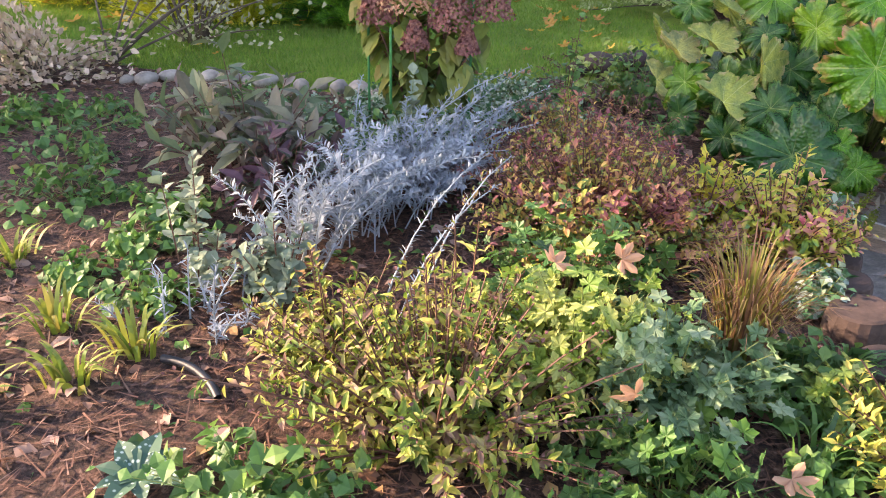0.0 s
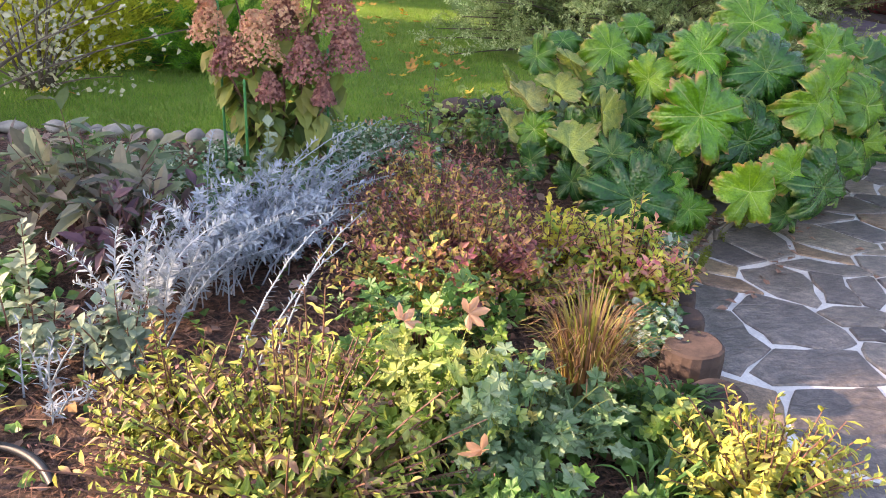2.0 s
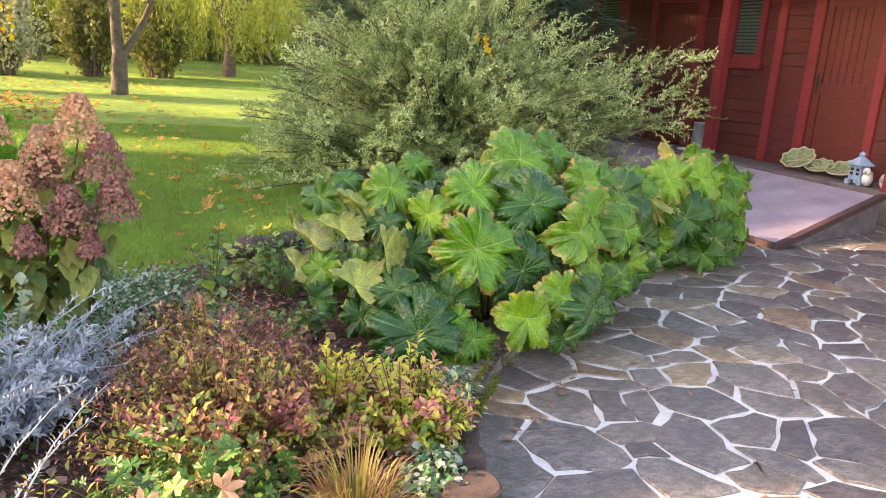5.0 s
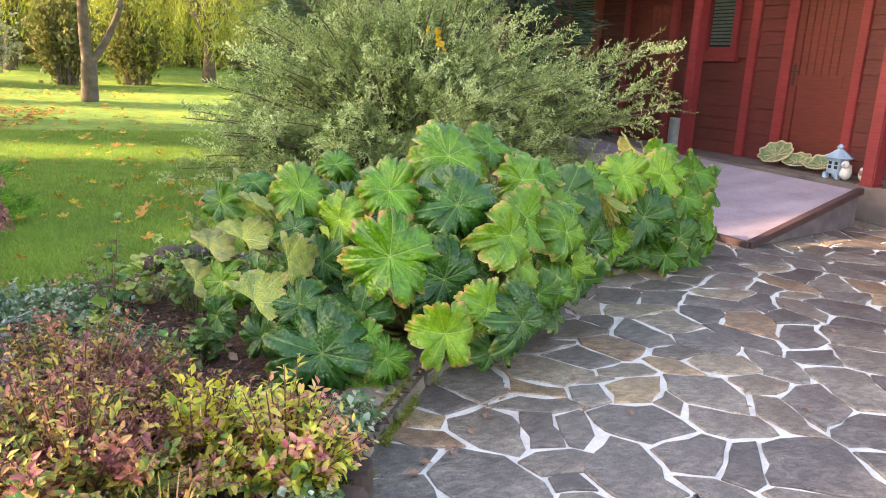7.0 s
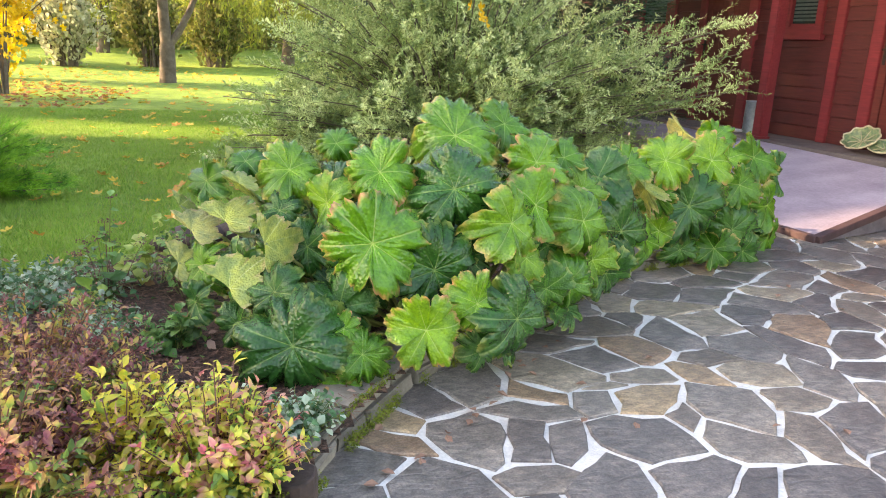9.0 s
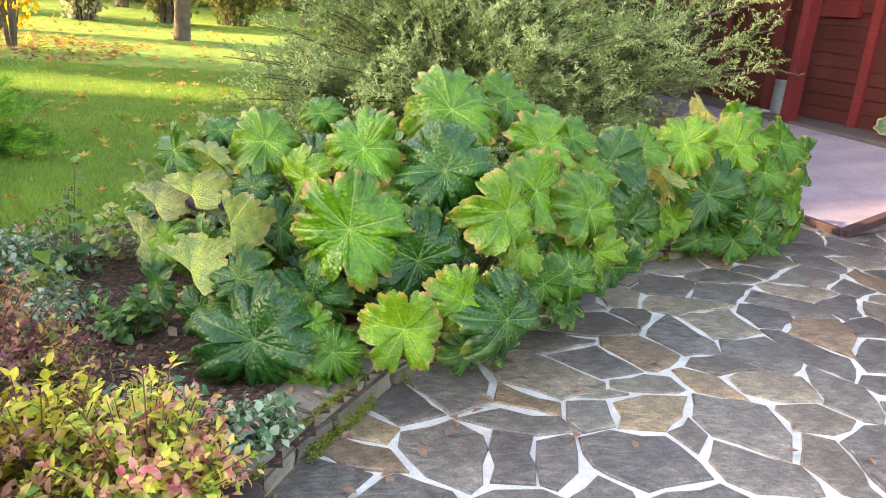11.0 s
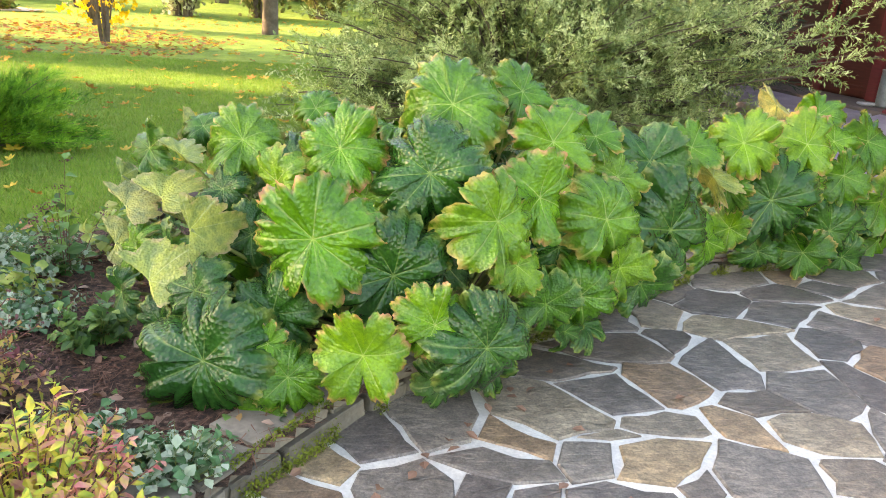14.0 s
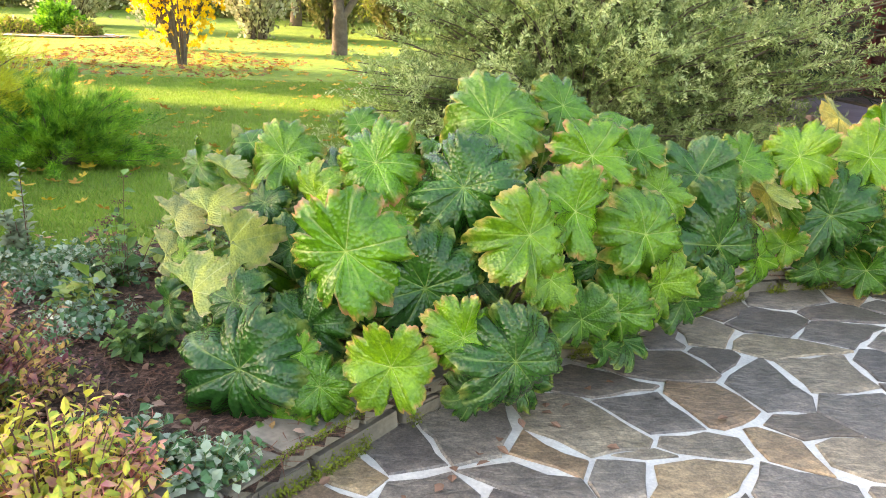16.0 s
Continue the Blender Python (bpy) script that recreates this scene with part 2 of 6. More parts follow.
# ---------------------------------------------------------------- materials
def lawn_material():
    m, nt, p = nodes_of("lawn_grass")
    big, mid, small = noise_tex(nt, 0.35, 4), noise_tex(nt, 4, 5), noise_tex(nt, 90, 3)
    col = ramp(nt, big, [(0.3, lin("60842a")), (0.55, lin("809c34")), (0.75, lin("a0ae42"))])
    col = mixc(nt, 0.8, col, ramp(nt, mid, [(0.3, (0.5, 0.55, 0.45, 1)), (0.7, (1.2, 1.15, 1, 1))]), "MULTIPLY")
    col = mixc(nt, 0.55, col, ramp(nt, small, [(0.3, (0.3, 0.35, 0.25, 1)), (0.7, (1.2, 1.2, 1, 1))]), "MULTIPLY")
    nt.links.new(col, p.inputs["Base Color"])
    p.inputs["Roughness"].default_value = 0.9
    bump(nt, p, small, 0.8, 0.02)
    return m


def mulch_material():
    m, nt, p = nodes_of("bark_mulch")
    big, mid, small = noise_tex(nt, 3, 5), noise_tex(nt, 42, 6, 0.75), noise_tex(nt, 140, 2)
    col = ramp(nt, mid, [(0.34, lin("241914")), (0.48, lin("4c362c")), (0.58, lin("745446")), (0.7, lin("a08274"))])
    col = mixc(nt, 0.4, col, ramp(nt, big, [(0.3, (0.6, 0.6, 0.6, 1)), (0.7, (1.1, 1.05, 1, 1))]), "MULTIPLY")
    nt.links.new(col, p.inputs["Base Color"])
    p.inputs["Roughness"].default_value = 0.95
    bump(nt, p, mid, 0.9, 0.03)
    return m


def slate_material(name, joined, brown=False):
    """Riven slate, toned stone by stone (by island where stones are joined)."""
    m, nt, p = nodes_of(name)
    info = nt.nodes.new("ShaderNodeNewGeometry" if joined else "ShaderNodeObjectInfo")
    big, mid, small = noise_tex(nt, 5, 5, 0.65, "Object", 1.0), noise_tex(nt, 11, 8, 0.72, "Object", 1.6), noise_tex(nt, 120, 3)
    base = ramp(nt, info.outputs["Random Per Island" if joined else "Random"], [(0, lin("967c68")), (0.5, lin("a0846c")), (1.0, lin("b0987a"))] if brown else [(0, lin("645c59")), (0.25, lin("867c76")), (0.45, lin("706966")), (0.65, lin("92887f")), (0.8, lin("7a6d64")), (0.92, lin("9c8e7e")), (1.0, lin("a69682"))])
    col = mixc(nt, 0.75, base, ramp(nt, big, [(0.3, (0.42, 0.4, 0.4, 1)), (0.55, (1, 1, 1, 1)), (0.75, (1.5, 1.42, 1.3, 1))]), "MULTIPLY")
    col = mixc(nt, 0.8, col, ramp(nt, mid, [(0.3, (0.5, 0.5, 0.52, 1)), (0.5, (0.95, 0.95, 0.94, 1)), (0.72, (1.4, 1.36, 1.28, 1))]), "MULTIPLY")
    wear = noise_tex(nt, 42, 6, 0.75, "Object", 0.8)
    col = mixc(nt, 0.7, col, ramp(nt, wear, [(0.32, (0.45, 0.45, 0.46, 1)), (0.5, (1, 1, 1, 1)), (0.68, (1.45, 1.42, 1.36, 1))]), "MULTIPLY")
    col = mixc(nt, 0.6, col, ramp(nt, small, [(0.3, (0.45, 0.45, 0.45, 1)), (0.7, (1.3, 1.3, 1.3, 1))]), "MULTIPLY")
    tc, mp, riven = nt.nodes.new("ShaderNodeTexCoord"), nt.nodes.new("ShaderNodeMapping"), nt.nodes.new("ShaderNodeTexNoise")
    mp.inputs["Scale"].default_value, mp.inputs["Rotation"].default_value = (7, 15, 7), (0, 0, 0.7)
    riven.inputs["Scale"].default_value, riven.inputs["Detail"].default_value, riven.inputs["Distortion"].default_value = 1.6, 7, 1.2
    nt.links.new(tc.outputs["Object"], mp.inputs[0])
    nt.links.new(mp.outputs[0], riven.inputs["Vector"])
    col = mixc(nt, 0.6, col, ramp(nt, riven.outputs["Fac"], [(0.34, (0.45, 0.43, 0.43, 1)), (0.5, (0.9, 0.9, 0.9, 1)), (0.68, (1.35, 1.3, 1.22, 1))]), "MULTIPLY")
    nt.links.new(col, p.inputs["Base Color"])
    nt.links.new(ramp(nt, big, [(0.35, (0.3, 0.3, 0.3, 1)), (0.65, (0.6, 0.6, 0.6, 1))]), p.inputs["Roughness"])
    bump(nt, p, riven.outputs["Fac"], 0.7, 0.012)
    return m


def big_leaf_material(name, greens, rim, vein):
    m, nt, p = nodes_of(name)
    info = nt.nodes.new("ShaderNodeObjectInfo")
    av, ar = nt.nodes.new("ShaderNodeAttribute"), nt.nodes.new("ShaderNodeAttribute")
    av.attribute_name, ar.attribute_name = "vein", "rim"
    col = ramp(nt, info.outputs["Random"], [(i / (len(greens) - 1), lin(c)) for i, c in enumerate(greens)])
    big, mid = noise_tex(nt, 7, 4), noise_tex(nt, 38, 5)
    col = mixc(nt, 0.75, col, ramp(nt, big, [(0.34, (0.48, 0.62, 0.58, 1)), (0.66, (1.45, 1.3, 0.9, 1))]), "MULTIPLY")
    col = mixc(nt, 0.45, col, ramp(nt, mid, [(0.32, (0.5, 0.55, 0.52, 1)), (0.66, (1.25, 1.22, 1.1, 1))]), "MULTIPLY")
    mv = nt.nodes.new("ShaderNodeMath")
    mv.operation = "MULTIPLY"
    nt.links.new(av.outputs["Fac"], mv.inputs[0])
    mv.inputs[1].default_value = 0.4
    col = mixc(nt, mv.outputs[0], col, lin(vein))
    ac = nt.nodes.new("ShaderNodeAttribute")
    ac.attribute_name = "core"
    col = mixc(nt, ac.outputs["Fac"], col, mixc(nt, 1.0, col, (1.2, 1.18, 0.9, 1.0), "MULTIPLY"))
    edge = nt.nodes.new("ShaderNodeMath")
    edge.operation = "MULTIPLY"
    nt.links.new(ar.outputs["Fac"], edge.inputs[0])
    nt.links.new(ramp(nt, big, [(0.42, (0, 0, 0, 1)), (0.6, (0.9, 0.9, 0.9, 1))]), edge.inputs[1])
    col = mixc(nt, edge.outputs[0], col, lin(rim))
    nt.links.new(col, p.inputs["Base Color"])
    p.inputs["Roughness"].default_value = 0.27
    p.inputs["Specular IOR Level"].default_value = 0.5
    tc = nt.nodes.new("ShaderNodeTexCoord")
    vo = nt.nodes.new("ShaderNodeTexVoronoi")
    vo.inputs["Scale"].default_value = 34
    nt.links.new(tc.outputs["Object"], vo.inputs["Vector"])
    bump(nt, p, vo.outputs["Distance"], 0.35, 0.012)
    t = nt.nodes.new("ShaderNodeBsdfTranslucent")
    nt.links.new(col, t.inputs["Color"])
    mx = nt.nodes.new("ShaderNodeMixShader")
    mx.inputs[0].default_value = 0.16
    nt.links.new(p.outputs[0], mx.inputs[1])
    nt.links.new(t.outputs[0], mx.inputs[2])
    nt.links.new(mx.outputs[0], nt.nodes["Material Output"].inputs["Surface"])
    return m


def painted_wood(name, c1, c2, rough=0.6):
    m, nt, p = nodes_of(name)
    tc, mp = nt.nodes.new("ShaderNodeTexCoord"), nt.nodes.new("ShaderNodeMapping")
    mp.inputs["Scale"].default_value = (30, 2.5, 30)
    n = nt.nodes.new("ShaderNodeTexNoise")
    n.inputs["Scale"].default_value, n.inputs["Detail"].default_value = 2.0, 6
    nt.links.new(tc.outputs["Object"], mp.inputs[0])
    nt.links.new(mp.outputs[0], n.inputs["Vector"])
    col = ramp(nt, n.outputs["Fac"], [(0.3, lin(c1)), (0.7, lin(c2))])
    col = mixc(nt, 0.4, col, ramp(nt, noise_tex(nt, 2.2, 4), [(0.3, (0.6, 0.6, 0.6, 1)), (0.7, (1.15, 1.12, 1.1, 1))]), "MULTIPLY")
    nt.links.new(col, p.inputs["Base Color"])
    p.inputs["Roughness"].default_value = rough
    bump(nt, p, n.outputs["Fac"], 0.25, 0.003)
    return m


M_LAWN, M_MULCH, M_SLATE = lawn_material(), mulch_material(), slate_material("paving_slate", False)
M_SLATE_BROWN = slate_material("rusty_slate", False, True)
M_SLATE_REST = slate_material("paving_slate_outer", True)
M_MORTAR = surface("mortar", "cfcac4", "ebe6de", 8, 90, 0.9, 0.4)
M_KERB = surface("kerb_stone", "6b655c", "948c80", 9, 70, 0.85, 0.5, vary=0.4)
M_MOSS = surface("moss", "4a5a14", "86902a", 30, 160, 0.95, 1.0)
M_COBBLE = surface("field_stone", "8d857a", "bdb4a6", 9, 60, 0.85, 0.4, vary=0.5)
M_LOG = surface("weathered_log", "382c28", "5c4a42", 14, 80, 0.9, 0.6)
M_SIDING = painted_wood("dark_red_siding", "481614", "5c221f")
M_BATTEN = painted_wood("red_trim_paint", "6e2428", "842e33", 0.5)
M_DOOR = painted_wood("brown_red_door", "521a14", "64261f")
M_PURPLE = surface("mauve_floor_paint", "8a7d8a", "ab9eaa", 2.2, 40, 0.75, 0.3)
M_PORCH = surface("grey_brown_boards", "5c5250", "766a66", 5, 60, 0.8, 0.4)
M_RAMPEDGE = surface("ramp_edge_paint", "3e2a2c", "523a3a", 8, 60, 0.7, 0.3)
M_WALLSTONE = surface("porch_side_stone", "5c565c", "7c757a", 6, 60, 0.85, 0.5, vary=0.4)
M_ZINC = surface("galvanised_metal", "8e9698", "a9b0b1", 14, 80, 0.5, 0.2, 0.55)
M_GLAZE = surface("green_glaze", "5f8a6a", "b7c48f", 30, 90, 0.3, 0.2)
M_GLAZE_RIM = surface("cream_glaze_rim", "b9ad86", "d8cfae", 20, 80, 0.35, 0.2)
M_BLUE = surface("pale_blue_ceramic", "7f9bb8", "9bb4cb", 12, 60, 0.45, 0.2)
M_WHITE = surface("white_ceramic", "c9c9c9", "e2e0dc", 12, 60, 0.45, 0.2)
M_DARK = surface("dark_void", "171615", "262321", 12, 60, 0.8, 0.2)
M_IRON = surface("dark_iron", "2a2726", "443f3d", 20, 90, 0.5, 0.2, 0.6)
M_ROOF = surface("roof_felt", "3a3534", "55504e", 5, 60, 0.9, 0.4)
M_HOSE = surface("black_hose", "17181c", "2a2c33", 12, 80, 0.5, 0.1)
M_STAKE = surface("green_plastic", "1f6b3a", "2f8a4c", 12, 80, 0.45, 0.1)
M_SAND = surface("pale_gravel", "b9a58e", "d6c6b0", 3, 90, 0.95, 0.5)
M_STEM_R = surface("red_brown_stems", "5a3a30", "7c5546", 20, 90, 0.7, 0.2)
M_STEM_G = surface("green_stems", "6b7a3c", "8b9450", 20, 90, 0.7, 0.2)
M_BARK = surface("tree_bark", "4c4036", "75685a", 6, 40, 0.95, 0.9)
M_WILLOW = foliage("willow_leaves", ["566c40", "728a52", "98ae6c", "b4c484", "d4dca4", "a0b478"], 0.5, 0.28, 3, 3.2)
M_SPIREA_RED = foliage("russet_leaves", ["744048", "94525a", "ac6c64", "c48e68", "d0ac60", "b4ac50", "849846", "5e8040", "52703c"], 0.6, 0.3, 18, 7)
M_SPIREA_YEL = foliage("yellow_leaves", ["74983f", "a0b444", "d0c848", "e4d450", "d8c850", "acb848", "d09c70"], 0.55, 0.4, 18, 10)
M_SPIREA_LIME = foliage("lime_leaves", ["8c9c40", "a4ac44", "c0bc54", "c8bc60", "98a448", "a89058"], 0.55, 0.3, 18, 9)
M_SPIREA_PINK = foliage("pink_yellow_leaves", ["cc6068", "d88084", "e0a090", "e0b878", "dcd05c", "d4d458", "acc04c", "80a44c", "608848"], 0.55, 0.35, 18, 12)
M_SPIREA_OLIVE = foliage("olive_leaves", ["3c5420", "506c28", "6c8834", "8ca03e", "a8a84a", "b8b460", "a08068", "845e50", "5c7834"], 0.6, 0.3, 18, 11)
M_GERANIUM = foliage("fresh_green_leaves", ["6c9040", "88a84c", "a0b85c", "b8c470", "c4c878", "b4a860"], 0.5, 0.4, 18, 8)
M_GERANIUM_B = foliage("grey_green_leaves", ["4c7048", "64885c", "82a074", "9cb08c", "789860"], 0.5, 0.3, 18, 8)
M_SILVER = foliage("silver_leaves", ["a2adb6", "bcc6d0", "949fa8", "aeb8c2"], 0.8, 0.2)
M_LAMIUM = foliage("variegated_leaves", ["3c6c40", "5c8c60", "4c7c4c", "a4bca4", "c4d0bc", "447448"], 0.6)
M_DARKGREEN = foliage("dark_green_leaves", ["3f6e34", "558440", "6a984a", "3c6238", "84a850"], 0.5)
M_PLUM = foliage("plum_leaves", ["4a3440", "6a4854", "7c5c62", "5a5a4c", "4c5c40"], 0.5)
M_PEONY = foliage("muted_peony_leaves", ["647450", "86846c", "9c8a7c", "788860", "58704e", "8c7c80"], 0.55)
M_PALE = foliage("pale_sage_leaves", ["80947c", "98a990", "708773", "a2ae95"], 0.65)
M_GRASSY = foliage("bronze_grass", ["6c7030", "8c8c3c", "80603c", "94705a", "60463a", "a08858"], 0.6)
M_LILY = foliage("yellow_green_blades", ["8a9a3c", "a3a848", "6f8a34", "b0a050"], 0.55)
# heads away from the sun take the darker petals: shade put into the colour
M_PANICLE = foliage("faded_pink_petals", ["dca888", "e6ba98", "cc9080", "ecc8a0", "bc8070"], 0.8, 0.4)
M_PANICLE_SHADE = foliage("shaded_rose_petals", ["a06a68", "b47e76", "906060", "c08e7e"], 0.8, 0.3)
M_HYD_LEAF = foliage("hydrangea_leaves", ["5f7a34", "7a8a3c", "8f9444", "4c6a30", "9a9048"], 0.55)
M_JUNIPER = foliage("juniper_green", ["2c6014", "44841c", "6cac2c", "98cc44", "4c9020"], 0.7, 0.25, 5, 7)
M_DARKFIR = foliage("dark_fir_needles", ["24402a", "305034", "1e3624", "3c5c38"], 0.7, 0.1, 3)
M_SEED = foliage("brown_seed_heads", ["5c3c3e", "744c4c", "8a605c", "6a4644"], 0.85, 0.1)
M_THUJA = foliage("golden_conifer", ["ccd03c", "dcdc4c", "b0b838", "c4c840"], 0.7, 0.5, 5)
M_MAPLE = foliage("bright_yellow_maple", ["e0b820", "ecca30", "d8a41c", "f0d040"], 0.6, 0.45, 3)
M_WEEPING = foliage("weeping_willow_leaves", ["8a9a38", "a8b048", "70883a", "b8b850"], 0.6, 0.4, 1.5)
M_HEDGE = foliage("mixed_hedge_leaves", ["5c6a38", "8a8a4c", "6f7a44", "a39a60", "4c5a34"], 0.7, 0.3, 1.2)
M_WHITELEAF = foliage("white_variegated_leaves", ["b0b090", "d0cdb4", "98a078", "c4bf9c"], 0.65, 0.3)
M_PALEDRY = foliage("pale_dry_leaves", ["c8b09c", "dcc8b4", "b49c84", "acac7c"], 0.8, 0.25)
M_LITTER = foliage("fallen_leaves", ["b0703c", "8a4c30", "c49a3c", "a8603c", "7a5440", "d0b040"], 0.8, 0.2)
M_BEDLEAF = foliage("dry_bed_leaves", ["a88878", "8a6450", "c0a090", "9c7460", "6c4c3e", "b08c5c"], 0.85, 0.15)
M_LAWNLEAF = foliage("fallen_yellow_leaves", ["d0b030", "c8983c", "b07a40", "dcc04c"], 0.8, 0.2)
M_MAPLE_DRY = foliage("dry_maple_leaf", ["c89070", "d8a484", "b87c60"], 0.8, 0.25)
M_NEEDLES = foliage("pine_needles", ["6c4a3c", "8a6250", "583a2e", "9c7866"], 0.9, 0.05)
M_BLADES = foliage("grass_blades", ["5a842a", "749c36", "8aac42", "64902f", "9ca054"], 0.7, 0.38, 1.5)
M_RHEUM = big_leaf_material("umbrella_leaf_green", ["306414", "4c7e18", "386e16", "5e8a22", "32681a"], "b89c5c", "b4c878")
M_RHEUM_PALE = big_leaf_material("umbrella_leaf_faded", ["98a05c", "84944c", "aca878", "909c54"], "b89a78", "c8cc98")
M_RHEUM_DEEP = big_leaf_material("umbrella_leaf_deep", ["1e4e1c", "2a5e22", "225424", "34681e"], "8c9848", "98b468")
M_RHEUM_LIME = big_leaf_material("umbrella_leaf_turning", ["4c8018", "649020", "447c1c"], "c07c60", "c0cc80")

# ---------------------------------------------------------------- ground, beds, paving
KERB_LINE = [(-2.8, 0.62), (-1.0, 0.66), (-0.2, 0.72), (0.45, 0.86), (0.92, 1.14), (1.1, 1.45), (1.2, 1.85), (1.38, 2.4), (1.6, 2.76), (1.87, 3.1), (2.2, 3.4), (2.71, 3.78), (3.58, 4.42), (4.4, 4.66), (4.95, 5.0), (5.2, 5.5), (5.3, 7.2)]
PATIO = KERB_LINE + [(5.3, 9.2), (9.7, 9.2), (9.7, -2.7), (-2.7, -2.7), (-2.75, 0.6)]
BED = KERB_LINE[:-1] + [(5.2, 5.75), (4.0, 5.9), (2.5, 5.5), (1.6, 5.2), (1.0, 5.0), (0.4, 4.6), (-0.2, 4.34), (-1.0, 4.3), (-2.0, 4.75), (-4.5, 5.6), (-6.5, 5.6), (-6.5, 0.62)]

u = np.linspace(-1, 1, 241)
gx, gy = 1.5 + 6.0 * np.sinh(4.6 * u) / 1.6, 5.0 + 6.0 * np.sinh(4.6 * u) / 1.6
GX, GY = np.meshgrid(gx, gy)
deep = inside([(x, y) for x, y in PATIO], GX, GY) | inside([(x, y) for x, y in PATIO], GX - 0.25, GY + 0.25) | inside([(x, y) for x, y in PATIO], GX + 0.25, GY - 0.2)
deep |= inside([(x * 0.98 + 0.02, y - 0.12 if y > 3 else y) for x, y in BED], GX, GY)
GZ = np.where(deep, -0.12, 0.075 + bumpy(GX, GY, 0.02, 0.9)) + np.where(GY > 24, (GY - 24) * 0.02, 0)
GZ = np.where((np.abs(GX) > 200) | (np.abs(GY) > 200), 2.0, np.minimum(GZ, 3.0))
gi = np.arange(GX.size).reshape(GX.shape)
gq = np.stack([gi[:-1, :-1], gi[:-1, 1:], gi[1:, 1:], gi[1:, :-1]], -1).reshape(-1, 4)
tagged(ob_of("ground", np_mesh("ground", np.stack([GX, GY, GZ], -1).reshape(-1, 3), gq, M_LAWN, True)), "mown green lawn reaching to the trees", "lawn", kind="structure")

s = 0.05
bx, by = np.meshgrid(np.arange(-6.5, 5.3, s), np.arange(0.5, 6.0, s))
cell = inside(BED, bx + s / 2, by + s / 2)
bz = 0.085 + bumpy(bx, by, 0.012, 5) + bumpy(bx, by, 0.006, 23)
bi = np.arange(bx.size).reshape(bx.shape)
bq = np.stack([bi[:-1, :-1], bi[:-1, 1:], bi[1:, 1:], bi[1:, :-1]], -1)[cell[:-1, :-1]]
tagged(ob_of("bed_soil", np_mesh("bed_soil", np.stack([bx, by, bz], -1).reshape(-1, 3), bq, M_MULCH, True)), "brown bark mulch and needles covering the planting bed", "soil", kind="structure")

patio = tagged(ob_of("pavement", bm_mesh("pavement", box(-2.7, -2.7, -0.1, 9.7, 9.2, -0.008), M_MORTAR)), "irregular slate crazy paving with pale mortar joints", "paving", kind="structure")

# ---------------------------------------------------------------- timber house, porch and ramp
H = pose(7.98, 9.55, 0.35, 0, 0, 3.7)
house = thing("house", None, "dark red timber garden house with bright red trim", "house", m=H)
ob_of("wall", bm_mesh("wall", box(0.03, -8, -0.35, 0.2, 5.5, 2.75), M_SIDING), house)
ob_of("wall", bm_mesh("wall", box(0.2, 5.3, -0.35, 5.0, 5.5, 2.75), M_SIDING), house)
bm = bmesh.new()
for z0, z1, x0, x1 in ((2.75, 2.9, -1.3, 5.4),):
    bmesh.ops.create_cube(bm, size=1, matrix=Matrix.LocRotScale(((x0 + x1) / 2, -1.25, (z0 + z1) / 2 + 0.15), Euler((0, radians(-8), 0)), (x1 - x0, 14.6, z1 - z0)))
part("roof", bm, M_ROOF, house)
BATTEN = [(1.63, 1.75), (0.9, 1.03), (-0.15, 0.01), (-1.59, -1.46), (-2.14, -1.99), (-3.07, -2.96), (-4.3, -4.18), (-5.6, -5.48), (3.2, 3.32)]
for y0, y1 in BATTEN:
    ob_of("batten", bm_mesh("batten", box(-0.05, y0, 0.0, 0.03, y1, 2.75, 0.006), M_BATTEN), house, "bright red upright trim board")


def plank_run(y0, y1, z_lo, z_hi):
    """Lapped boards between two uprights."""
    n = 0
    z = 0.0
    while z < 2.7:
        if z + 0.02 >= z_lo and z < z_hi - 0.05:
            bm = bmesh.new()
            top = min(z + 0.155, z_hi)
            vs = [bm.verts.new(v) for v in ((-0.018, y0, z + 0.006), (0.03, y0, z + 0.006), (0.03, y0, top), (-0.004, y0, top), (-0.018, y1, z + 0.006), (0.03, y1, z + 0.006), (0.03, y1, top), (-0.004, y1, top))]
            for f in ((0, 1, 2, 3), (7, 6, 5, 4), (0, 4, 5, 1), (1, 5, 6, 2), (2, 6, 7, 3), (3, 7, 4, 0)):
                bm.faces.new([vs[i] for i in f])
            part("plank", bm, M_SIDING, house)
        z += 0.155


for y0, y1 in ((-8, -5.6), (-5.48, -4.3), (-4.18, -3.07), (-1.99, -1.59), (0.01 + 1.02, 1.63), (2.62, 3.2), (3.32, 5.5)):
    plank_run(y0, y1, 0, 2.75)
plank_run(-1.46, -0.15, 0, 1.17)
plank_run(-1.46, -1.26, 1.17, 2.75)
plank_run(-0.62, -0.15, 1.17, 2.75)
plank_run(1.75, 2.62, 0, 1.2)


